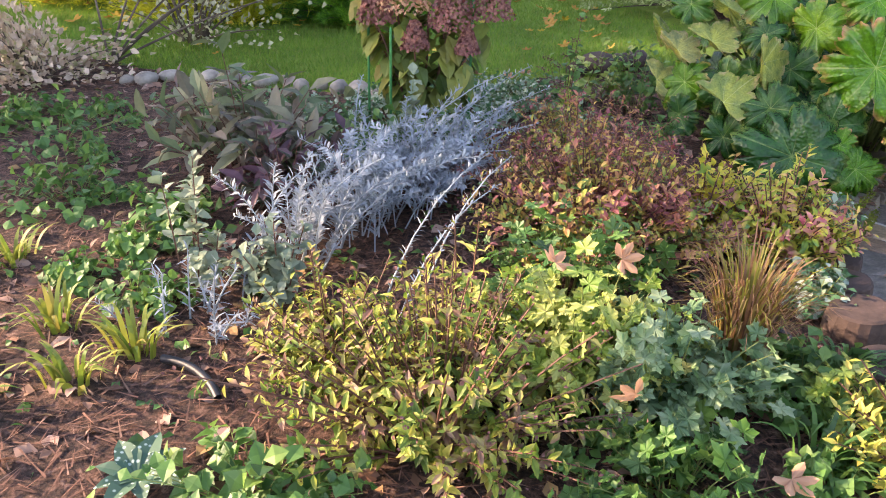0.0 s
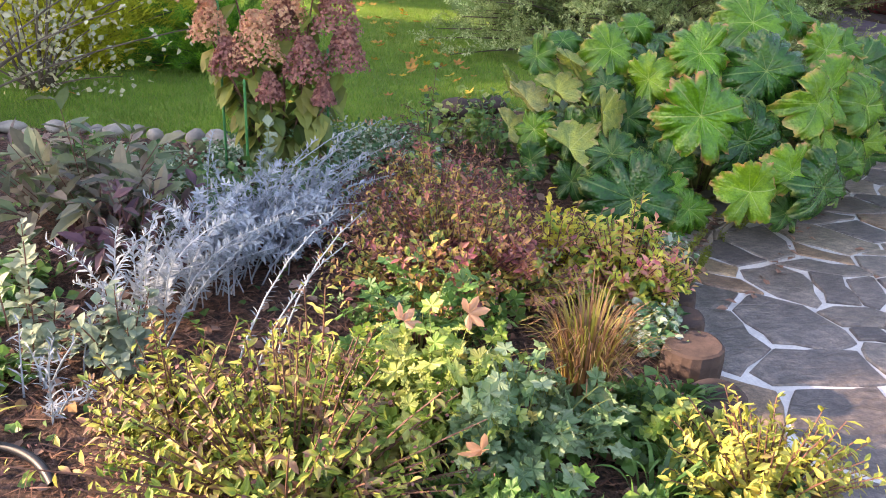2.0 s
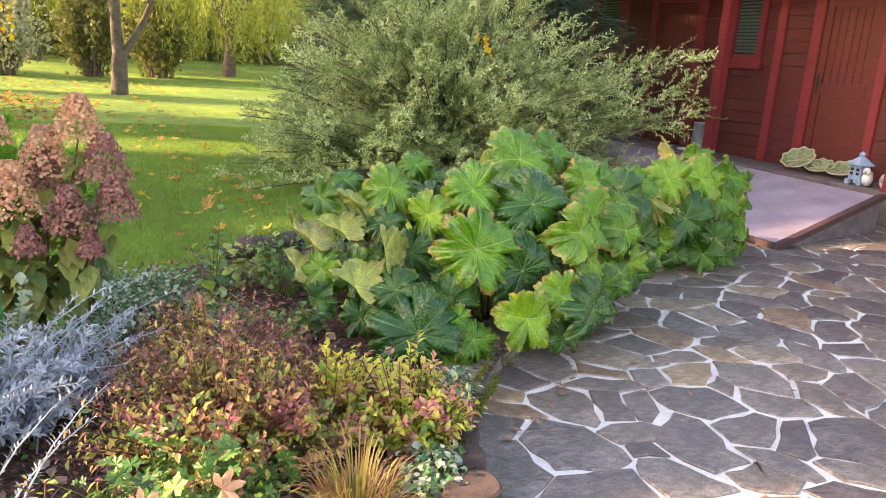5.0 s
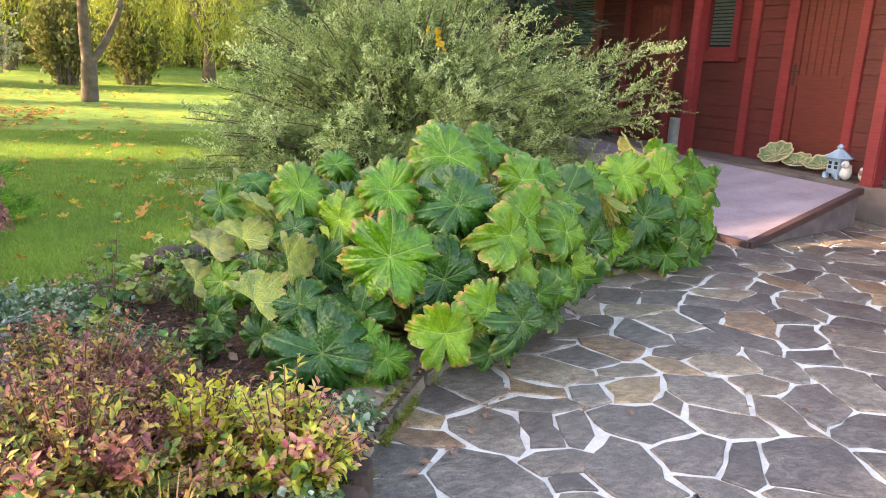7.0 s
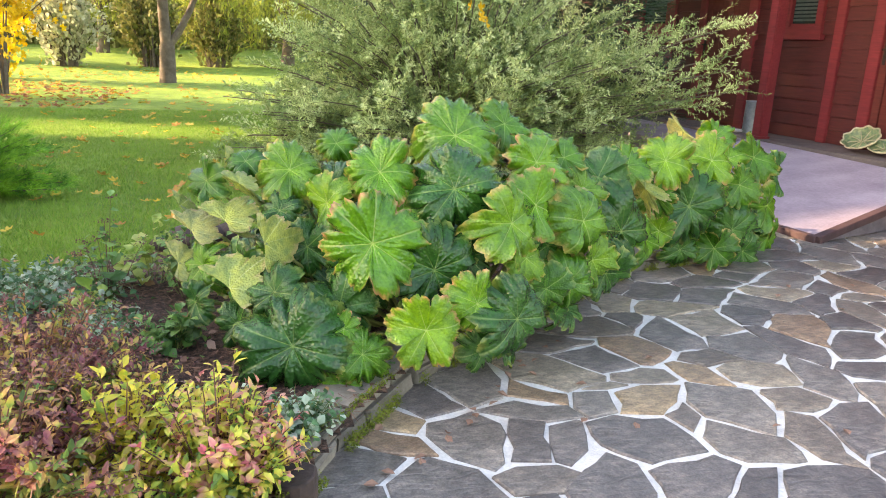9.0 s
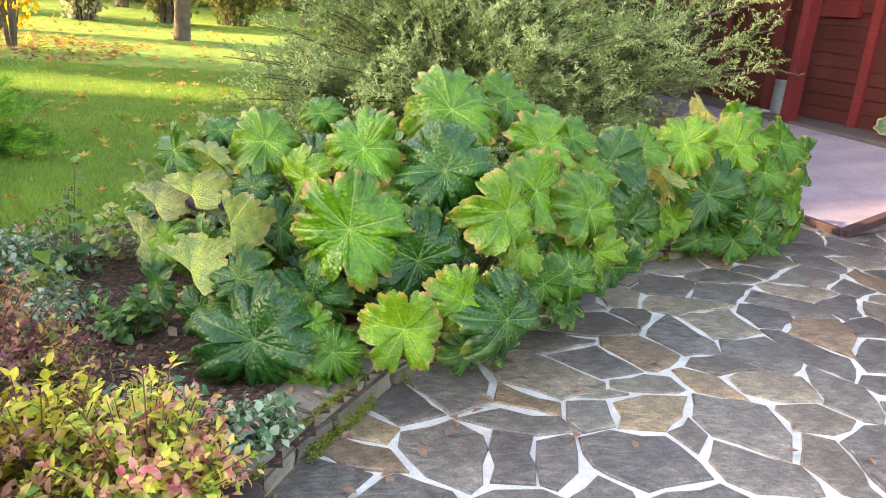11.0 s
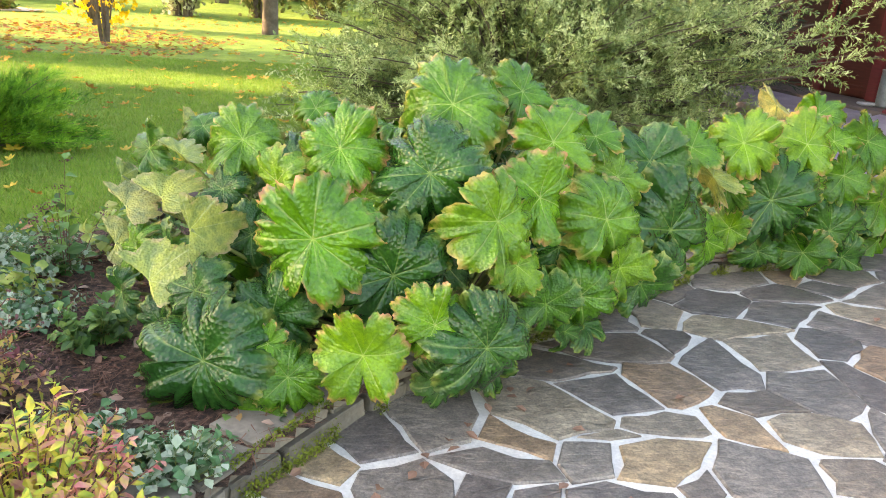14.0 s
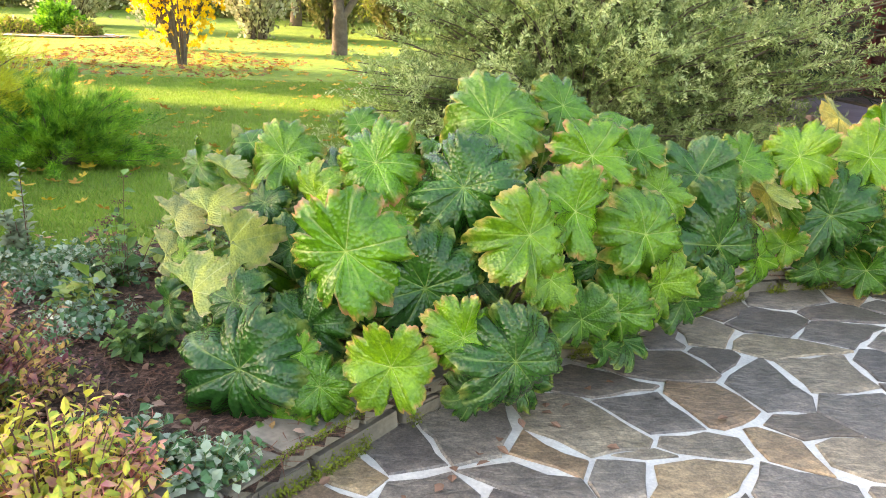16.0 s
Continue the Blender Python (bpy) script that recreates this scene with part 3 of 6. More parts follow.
def plank_door(y0, y1, hinge_high):
    """Framed door with tongue-and-groove boards above and a flat panel below."""
    d = thing("door_1", None, "brown-red framed plank door, closed", "door", m=H @ Matrix.Translation((0, 0, 0)))
    tagged(d, kind="structure")
    ob_of("door_leaf", bm_mesh("door_leaf", box(-0.004, y0, 0.03, 0.028, y1, 2.08), M_DOOR), d)
    w = 0.1
    for a, b, c, e in ((y0, y0 + w, 0.03, 2.08), (y1 - w, y1, 0.03, 2.08), (y0 + w, y1 - w, 0.03, 0.15), (y0 + w, y1 - w, 0.92, 1.06), (y0 + w, y1 - w, 1.95, 2.08)):
        ob_of("rail", bm_mesh("rail", box(-0.028, a, c, -0.006, b, e, 0.004), M_DOOR), d)
    k = 6
    for i in range(k):
        a = y0 + w + (y1 - y0 - 2 * w) * i / k
        ob_of("board", bm_mesh("board", box(-0.014, a + 0.004, 1.06, -0.006, a + (y1 - y0 - 2 * w) / k - 0.004, 1.95, 0.002), M_DOOR), d)
    hy = y1 - 0.045
    ob_of("lock_plate", bm_mesh("lock_plate", box(-0.034, hy - 0.02, 0.93, -0.028, hy + 0.02, 1.17, 0.003), M_IRON), d, "dark iron lock plate")
    hb = box(-0.08, hy - 0.1, 1.08, -0.062, hy + 0.015, 1.1, 0.005)
    bmesh.ops.create_cube(hb, size=1, matrix=Matrix.LocRotScale((-0.055, hy, 1.09), None, (0.05, 0.018, 0.018)))
    part("door_handle", hb, M_IRON, d, "dark iron lever handle")
    return d


plank_door(0.02, 0.89, True)
plank_door(-2.955, -2.15, True)
ob_of("lintel", bm_mesh("lintel", box(-0.04, -0.15, 2.1, 0.03, 1.03, 2.22, 0.005), M_BATTEN), house, "bright red head board")
ob_of("lintel", bm_mesh("lintel", box(-0.04, -3.07, 2.1, 0.03, -1.99, 2.22, 0.005), M_BATTEN), house, "bright red head board")

M_GLASS, _gnt, _gp = nodes_of("window_glass")
_gp.inputs["Base Color"].default_value = (0.02, 0.03, 0.03, 1)
_gp.inputs["Roughness"].default_value = 0.06
M_BLIND = surface("blind_slats", "3f4f4c", "596a66", 10, 60, 0.7, 0.1)


def window(y0, y1, z0, z1):
    w = thing("window_1", None, "narrow window in a bright red frame with slatted blind", "window", m=H)
    tagged(w, kind="structure")
    f = 0.1
    for a, b, c, e in ((y0, y0 + f, z0 + 0.15, z1), (y1 - f, y1, z0 + 0.15, z1), (y0 + f, y1 - f, z1 - f, z1)):
        ob_of("window_frame", bm_mesh("window_frame", box(-0.045, a, c, 0.03, b, e, 0.005), M_BATTEN), w)
    ob_of("window_sill", bm_mesh("window_sill", box(-0.06, y0 - 0.02, z0, 0.03, y1 + 0.02, z0 + 0.15, 0.008), M_BATTEN), w)
    ob_of("sash", bm_mesh("sash", box(-0.02, y0 + f, z0 + 0.15, 0.03, y1 - f, z0 + 0.19, 0.004), M_BATTEN), w)
    ob_of("pane", bm_mesh("pane", box(0.008, y0 + f, z0 + 0.19, 0.014, y1 - f, z1 - f), M_GLASS), w)
    for i in range(20):
        z = z0 + 0.22 + i * 0.045
        if z < z1 - f - 0.02:
            ob_of("slat", bm_mesh("slat", box(0.002, y0 + f + 0.01, z, 0.007, y1 - f - 0.01, z + 0.028), M_BLIND), w)


window(-1.25, -0.64, 1.18, 2.3)
window(1.76, 2.6, 1.2, 2.3)

porch = tagged(new("porch"), "low porch floor of grey-brown boards against the house", "porch", kind="structure")
porch.matrix_basis = H
ob_of("deck", bm_mesh("deck", box(-0.68, -8, -0.36, 0.03, 5.5, 0.0, 0.01), M_PORCH), porch)
ob_of("landing", bm_mesh("landing", box(-1.95, -0.95, -0.36, -0.685, 4.5, -0.03, 0.01), M_PURPLE), porch, "mauve painted landing")


def red_post(y):
    p = thing("porch_post", None, "square bright red timber porch post", "post", "porch posts", m=H @ Matrix.Translation((-0.6, y, 0)))
    part("shaft", box(-0.07, -0.14, 0.0, 0.07, 0.0, 2.7, 0.012), M_BATTEN, p)
    part("foot", box(-0.085, -0.155, 0.0, 0.085, 0.015, 0.03, 0.006), M_BATTEN, p)


red_post(-1.08)
red_post(-3.72)
red_post(2.2)

# mauve ramp from the porch edge to the paving
ramp_ob = tagged(new("ramp"), "wide mauve painted ramp with dark edging and stone side", "ramp", kind="structure")
A0, A1, B0, B1 = Vector((5.36, 4.93, 0.02)), Vector((7.22, 5.5, 0.34)), Vector((5.02, 7.35, 0.02)), Vector((7.32, 8.4, 0.34))
bm = bmesh.new()
N = 12
grid = [[bm.verts.new(A0.lerp(A1, i / N).lerp(B0.lerp(B1, i / N), j / N)) for j in range(N + 1)] for i in range(N + 1)]
for i in range(N):
    for j in range(N):
        bm.faces.new((grid[i][j], grid[i + 1][j], grid[i + 1][j + 1], grid[i][j + 1]))
ext = bmesh.ops.extrude_face_region(bm, geom=bm.faces[:])
for v in ext["geom"]:
    if isinstance(v, bmesh.types.BMVert):
        v.co.z -= 0.03
part("deck", bm, M_PURPLE, ramp_ob)
for P, Q, w in ((A0, A1, 0.07), (A0, B0, 0.05)):
    d = (Q - P)
    L = d.length
    mm = Matrix.Translation((P + Q) / 2 + Vector((0, 0, 0.005))) @ d.to_track_quat("X", "Z").to_matrix().to_4x4()
    bm = bmesh.new()
    bmesh.ops.create_cube(bm, size=1, matrix=mm @ Matrix.Diagonal((L, w, 0.06, 1)))
    bmesh.ops.bevel(bm, geom=bm.edges[:], offset=0.006, segments=1, affect="EDGES")
    part("edge_board", bm, M_RAMPEDGE, ramp_ob, "dark edging board")
bm = bmesh.new()
n_ = (A1 - A0).cross(Vector((0, 0, 1))).normalized() * 0.1
base = [A0 + Vector((0, 0, -0.06)), A1 + Vector((0, 0, -0.36)), A1 + Vector((0, 0, -0.04)), A0 + Vector((0, 0, -0.03))]
fr, bk = [bm.verts.new(v - n_ * 0.1) for v in base], [bm.verts.new(v - n_) for v in base]
bm.faces.new(fr)
bm.faces.new(bk[::-1])
for i in range(4):
    bm.faces.new((fr[i], bk[i], bk[(i + 1) % 4], fr[(i + 1) % 4]))
part("side_wall", bm, M_WALLSTONE, ramp_ob, "grey stone side of the ramp")

# things on the porch
can = thing("watering_can", None, "grey galvanised cylindrical can standing on the porch", "can", m=H @ Matrix.Translation((-0.3, -0.62, 0.0)))
part("body", lathe([(0.085, 0), (0.092, 0.01), (0.09, 0.03), (0.092, 0.2), (0.088, 0.39), (0.094, 0.4), (0.09, 0.41), (0.08, 0.4), (0.078, 0.3)], 24), M_ZINC, can, smooth=True)
tray = thing("small_tray", None, "small white and dark tray lying on the porch", "tray", m=H @ Matrix.Translation((-0.42, -0.5, 0.0)))
part("rim", lathe([(0.07, 0), (0.1, 0.012), (0.105, 0.03), (0.095, 0.028), (0.07, 0.014)], 20), M_WHITE, tray)


def bowl(y, tilt, size, turn):
    b = thing("leaf_bowl", None, "green glazed leaf-shaped ceramic bowl with cream rim leaning on the wall", "bowl", "ceramic bowls", m=H @ Matrix.Translation((-0.32, y, 0.015 + 0.8 * size * math.sin(radians(-tilt)))) @ pose(0, 0, 0, 0, tilt, turn))
    bm, n = bmesh.new(), 40
    rings = []
    for k, (r, z) in enumerate(((0.03, 0.0), (0.5, 0.02), (0.8, 0.1), (1.0, 0.26))):
        rings.append([bm.verts.new((size * r * (1 + 0.06 * k / 3 * math.sin(9 * a)) * math.cos(a) * 0.8, size * r * (1 + 0.06 * k / 3 * math.sin(9 * a)) * math.sin(a), size * (z + 0.03 * (k / 3) * math.sin(9 * a)))) for a in [2 * math.pi * i / n for i in range(n)]])
    for p, q in zip(rings, rings[1:]):
        for i in range(n):
            bm.faces.new((p[i], p[(i + 1) % n], q[(i + 1) % n], q[i]))
    bm.faces.new(rings[0][::-1])
    bmesh.ops.solidify(bm, geom=bm.faces[:], thickness=size * 0.05)
    part("dish", bm, M_GLAZE, b, smooth=True)
    bm = bmesh.new()
    vs = []
    for i in range(n):
        a = 2 * math.pi * i / n
        w = 1 + 0.06 * math.sin(9 * a)
        ring = []
        for j in range(6):
            c = 2 * math.pi * j / 6
            rr = size * w + size * 0.05 * math.cos(c)
            ring.append(bm.verts.new((rr * math.cos(a) * 0.8, rr * math.sin(a), size * (0.26 + 0.03 * math.sin(9 * a)) + size * 0.05 * math.sin(c))))
        vs.append(ring)
    for i in range(n):
        for j in range(6):
            bm.faces.new((vs[i][j], vs[(i + 1) % n][j], vs[(i + 1) % n][(j + 1) % 6], vs[i][(j + 1) % 6]))
    part("rim", bm, M_GLAZE_RIM, b, "cream wavy rim", smooth=True)
    for i in range(9):
        a = 2 * math.pi * i / 9
        bmr = bmesh.new()
        bmesh.ops.create_cube(bmr, size=1, matrix=Matrix.LocRotScale((0.42 * size * math.cos(a) * 0.8, 0.42 * size * math.sin(a), size * 0.075), Euler((0, radians(-8), a)), (size * 0.62, size * 0.035, size * 0.03)))
        part("rib", bmr, M_GLAZE_RIM, b)


bowl(-2.38, -42, 0.21, 0)
bowl(-2.68, -30, 0.165, 10)
bowl(-3.0, -26, 0.2, -5)

lantern = thing("garden_lantern", None, "pale blue ceramic pagoda lantern on the porch", "lantern", m=H @ Matrix.Translation((-0.5, -3.32, 0.0)))
part("body", box(-0.075, -0.075, 0.05, 0.075, 0.075, 0.22, 0.008), M_BLUE, lantern)
for sx in (-1, 1):
    for sy in (-1, 1):
        part("foot", box(sx * 0.07 - 0.025, sy * 0.07 - 0.025, 0, sx * 0.07 + 0.025, sy * 0.07 + 0.025, 0.06, 0.006), M_BLUE, lantern)
for y in (-0.035, 0.035):
    for z in (0.12, 0.165):
        part("opening", box(-0.079, y - 0.018, z - 0.016, -0.074, y + 0.018, z + 0.016), M_DARK, lantern, "dark window opening")
bm = bmesh.new()
bmesh.ops.create_cone(bm, segments=6, radius1=0.16, radius2=0.03, depth=0.09, cap_ends=True, matrix=Matrix.Translation((0, 0, 0.265)))
part("roof", bm, M_BLUE, lantern)
part("finial", lathe([(0.012, 0.3), (0.03, 0.315), (0.034, 0.335), (0.02, 0.355), (0.004, 0.365)], 14), M_BLUE, lantern, smooth=True)


def white_bird(x, y, s, turn):
    bm = bmesh.new()
    bmesh.ops.create_uvsphere(bm, u_segments=16, v_segments=10, radius=1, matrix=Matrix.LocRotScale((0, 0, 0.085 * s), Euler((0, radians(-20), 0)), (0.085 * s, 0.06 * s, 0.08 * s)))
    bmesh.ops.create_uvsphere(bm, u_segments=12, v_segments=8, radius=0.042 * s, matrix=Matrix.Translation((-0.06 * s, 0, 0.18 * s)))
    bmesh.ops.create_cone(bm, segments=8, radius1=0.016 * s, radius2=0.002, depth=0.05 * s, cap_ends=True, matrix=Matrix.LocRotScale((-0.11 * s, 0, 0.18 * s), Euler((0, radians(-90), 0)), None))
    bmesh.ops.create_cone(bm, segments=8, radius1=0.045 * s, radius2=0.012, depth=0.1 * s, cap_ends=True, matrix=Matrix.LocRotScale((0.1 * s, 0, 0.13 * s), Euler((0, radians(60), 0)), None))
    ob = ob_of("bird_figurine", bm_mesh("bird_figurine", bm, M_WHITE, True), None, "", H @ Matrix.Translation((x, y, 0)) @ pose(0, 0, 0, 0, 0, turn))
    tagged(ob, "small white ceramic bird figurine on the porch", "figurine", "bird figurines")


white_bird(-0.56, -3.47, 0.95, 20)
white_bird(-0.52, -3.66, 1.05, 200)

# ---------------------------------------------------------------- umbrella-leaf clumps
def umbrella_leaf(name, seed, mat, lobes=9, fold=0.0, droop=0.25):
    """Round lobed leaf of unit diameter, its stalk under the middle, quilted between the veins, with a toothed, rolled edge."""
    rng = np.random.default_rng(seed)
    na, nr = 168, 15
    A = np.linspace(0, 2 * math.pi, na, endpoint=False)
    ph = rng.uniform(0, 6.28)
    warp = A + 0.14 * np.sin(A + rng.uniform(0, 6)) + 0.08 * np.sin(2 * A + rng.uniform(0, 6))
    wave = warp * lobes / 2 + ph
    lobe, off = np.abs(np.sin(wave)), np.abs(np.cos(wave))
    deep = 0.15 + 0.05 * np.sin(A * 2 + rng.uniform(0, 6)) + 0.03 * np.sin(A * 5 + rng.uniform(0, 6))
    edge = 0.49 - deep * (1 - lobe ** 0.38) - 0.045 * (1 - np.abs(np.sin(wave * 3)) ** 0.6) - 0.02 * np.abs(np.sin(wave * 9 + 1)) + 0.005 * rng.normal(size=na)
    edge *= 1 + 0.07 * np.sin(A + rng.uniform(0, 6)) + 0.05 * np.sin(2 * A + rng.uniform(0, 6))
    cut = np.abs((A - 1.5 * math.pi + math.pi) % (2 * math.pi) - math.pi)
    edge *= 1 - 0.3 * np.exp(-(cut / 0.11) ** 2)
    V, vein, rim, core = [(0, 0, 0)], [1.0], [0.0], [1.0]
    w1, w2, w3, w4 = rng.uniform(0, 6.28, 4)
    bend = rng.uniform(-0.15, 0.45)
    for j in range(1, nr + 1):
        t = j / nr
        r = edge * t
        main = np.exp(-((off * t) / 0.024) ** 2)
        sec = np.abs(np.sin(t * 11 - 3.6 * off))
        z = 0.13 * t ** 1.5 - (0.1 + droop * 0.5) * t ** 4
        z = z + 0.012 * t * (1 - off) + 0.013 * t * (1 - t * 0.3) * (sec - 0.6) * (1 - main) - 0.014 * main * t ** 0.5 + 0.016 * t * off * (1 - main)
        z += t ** 2 * (0.1 * np.sin(A * 2 + w1) + 0.08 * np.sin(A * 3 + w2) + 0.055 * np.sin(A * 4 + w3)) + t ** 3 * 0.05 * np.sin(A * 7 + w4) + t ** 5 * 0.04 * np.sin(A * 15 + w2) + 0.005 * t ** 3 * rng.normal(size=na)
        x, y = r * np.cos(A), r * np.sin(A)
        z = z - bend * x * x
        if fold:
            z = z - fold * np.abs(x) * 1.3
            x = x * (1 - 0.55 * fold)
        for k in range(na):
            V.append((x[k], y[k], z[k]))
            vein.append(float(main[k]))
            rim.append(float(max(0, (t - 0.86) / 0.14)))
            core.append(float(max(0.0, 1 - t * 1.5)))
    F = []
    for j in range(nr - 1):
        for k in range(na):
            a, b = 1 + j * na + k, 1 + j * na + (k + 1) % na
            if j == 0:
                F.append((0, 1 + k, 1 + (k + 1) % na))
            F.append((a, a + na, b + na))
            F.append((a, b + na, b))
    me = np_mesh(name, V, F, mat, True)
    for key, val in (("vein", vein), ("rim", rim), ("core", core)):
        at = me.attributes.new(key, "FLOAT", "POINT")
        at.data.foreach_set("value", val)
    return me


LEAF_GREEN = [umbrella_leaf("leaf", 10 + i, M_RHEUM, 6 + i % 3, 0.0, 0.1 + 0.12 * (i % 4)) for i in range(6)]
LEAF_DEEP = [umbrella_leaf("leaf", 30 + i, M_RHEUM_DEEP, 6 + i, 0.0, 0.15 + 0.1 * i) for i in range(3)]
LEAF_LIME = [umbrella_leaf("leaf", 50 + i, M_RHEUM_LIME, 6 + i, 0.0, 0.1 + 0.1 * i) for i in range(3)]
LEAF_PALE = [umbrella_leaf("leaf", 40 + i, M_RHEUM_PALE, 7 + i, 0.75 + 0.12 * i, 0.05) for i in range(3)]


def leaf_pose(p, nrm, size, spin):
    z = Vector(nrm).normalized()
    down = Vector((0, 0, -1)) - z * z.dot(Vector((0, 0, -1)))
    down = down.normalized() if down.length > 1e-3 else Vector((0, -1, 0))
    y = -down
    x = y.cross(z)
    m = Matrix((x, y, z)).transposed().to_4x4()
    return Matrix.Translation(p) @ m @ Matrix.Rotation(spin, 4, "Z") @ Matrix.Diagonal((size, size, size, 1))


def umbrella_plant(label, C, R, chosen, extra, seed, size_mean):
    """The outer leaves where they stand (place, width, facing, kind), then smaller and deeper ones filling the mound behind them."""
    rng = np.random.default_rng(seed)
    root = thing("umbrella_plant", (C[0], C[1], 0.085), label, "plant", "umbrella plants")
    off = Vector((C[0], C[1], 0.085))
    C, R = np.array(C), np.array(R)
    spots = [(np.array((x, y, z)), w, kind, np.array((nx, ny, nz)) + rng.normal(size=3) * 0.08) for x, y, z, w, nx, ny, nz, kind in chosen]
    tries, n = 0, len(chosen)
    while len(spots) < n + extra and tries < 6000:
        tries += 1
        a, e = rng.uniform(0, 2 * math.pi), rng.uniform(0.02, 1.45)
        d = np.array((math.cos(a) * math.cos(e), math.sin(a) * math.cos(e), math.sin(e)))
        front = d[1] < 0.15
        p = C + R * d * (rng.uniform(0.62, 0.8) if front else rng.uniform(0.8, 0.97))
        if p[2] < 0.14 or min(np.linalg.norm(p - q[0]) for q in spots) < 0.11:
            continue
        nrm = unit(d / R) + np.array((-0.05, -0.25, 0.25)) + rng.normal(size=3) * 0.3
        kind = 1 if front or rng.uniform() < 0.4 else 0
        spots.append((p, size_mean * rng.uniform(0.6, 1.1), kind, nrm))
    for p, w, kind, nrm in spots:
        nn = nrm / np.linalg.norm(nrm)
        kinds = (LEAF_GREEN, LEAF_DEEP, LEAF_PALE, LEAF_LIME)[kind]
        spin = rng.uniform(-0.6, 0.6) + (1.4 * (nn[0] < 0) - 0.7 if kind == 2 else 0)
        ob_of("leaf", kinds[rng.integers(0, len(kinds))], root, "", leaf_pose(Vector(p) - off, nrm, w * 1.12, spin))
        b = np.array((C[0] + (p[0] - C[0]) * 0.35, C[1] + (p[1] - C[1]) * 0.35, 0.08))
        P0, P2, P1 = b, p - nn * 0.004, (b * 0.4 + p * 0.6) * np.array((1, 1, 0.9)) - nn * 0.12
        V, F = tubes(np.array([P0]) - np.array(off), np.array([P1]) - np.array(off), np.array([P2]) - np.array(off), 0.009, 0.006, 5, 5)
        ob_of("stalk", np_mesh("stalk", V, F, M_STEM_G, True), root)


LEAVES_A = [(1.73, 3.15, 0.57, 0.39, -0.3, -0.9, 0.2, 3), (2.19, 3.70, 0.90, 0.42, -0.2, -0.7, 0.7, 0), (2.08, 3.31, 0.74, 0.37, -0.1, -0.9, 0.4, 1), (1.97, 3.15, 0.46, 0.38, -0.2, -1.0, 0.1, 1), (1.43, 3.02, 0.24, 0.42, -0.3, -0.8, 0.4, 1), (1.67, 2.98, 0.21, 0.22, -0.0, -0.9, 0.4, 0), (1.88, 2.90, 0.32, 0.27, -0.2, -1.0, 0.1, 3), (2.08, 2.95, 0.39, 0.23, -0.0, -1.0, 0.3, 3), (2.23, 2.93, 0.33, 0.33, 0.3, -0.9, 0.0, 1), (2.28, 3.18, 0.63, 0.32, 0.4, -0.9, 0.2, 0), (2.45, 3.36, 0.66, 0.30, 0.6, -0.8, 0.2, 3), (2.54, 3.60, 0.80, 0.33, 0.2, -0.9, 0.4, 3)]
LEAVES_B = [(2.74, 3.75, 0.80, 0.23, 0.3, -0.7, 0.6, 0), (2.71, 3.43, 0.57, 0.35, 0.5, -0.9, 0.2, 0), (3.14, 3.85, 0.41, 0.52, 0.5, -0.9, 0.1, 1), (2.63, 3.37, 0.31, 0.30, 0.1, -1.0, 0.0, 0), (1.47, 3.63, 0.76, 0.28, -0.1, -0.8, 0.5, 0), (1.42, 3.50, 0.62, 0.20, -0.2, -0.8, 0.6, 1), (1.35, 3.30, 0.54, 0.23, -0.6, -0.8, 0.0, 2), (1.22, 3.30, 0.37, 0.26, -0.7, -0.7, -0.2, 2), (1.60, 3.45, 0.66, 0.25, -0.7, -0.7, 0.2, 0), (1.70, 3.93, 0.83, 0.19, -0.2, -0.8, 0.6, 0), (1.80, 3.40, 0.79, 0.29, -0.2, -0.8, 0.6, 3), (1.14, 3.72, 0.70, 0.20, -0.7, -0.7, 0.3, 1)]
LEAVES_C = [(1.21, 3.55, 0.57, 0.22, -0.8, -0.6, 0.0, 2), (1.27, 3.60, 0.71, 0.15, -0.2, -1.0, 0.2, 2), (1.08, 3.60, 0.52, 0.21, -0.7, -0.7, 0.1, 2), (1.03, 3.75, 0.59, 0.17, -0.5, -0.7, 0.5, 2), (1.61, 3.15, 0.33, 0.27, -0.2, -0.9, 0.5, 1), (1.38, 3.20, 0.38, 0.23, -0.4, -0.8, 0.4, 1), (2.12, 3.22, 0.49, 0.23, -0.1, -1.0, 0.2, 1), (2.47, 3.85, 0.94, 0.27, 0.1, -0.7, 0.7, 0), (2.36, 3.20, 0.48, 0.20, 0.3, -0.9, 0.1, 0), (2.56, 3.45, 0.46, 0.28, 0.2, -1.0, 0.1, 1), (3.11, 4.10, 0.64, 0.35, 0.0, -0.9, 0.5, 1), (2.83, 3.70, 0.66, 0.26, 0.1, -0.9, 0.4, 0)]
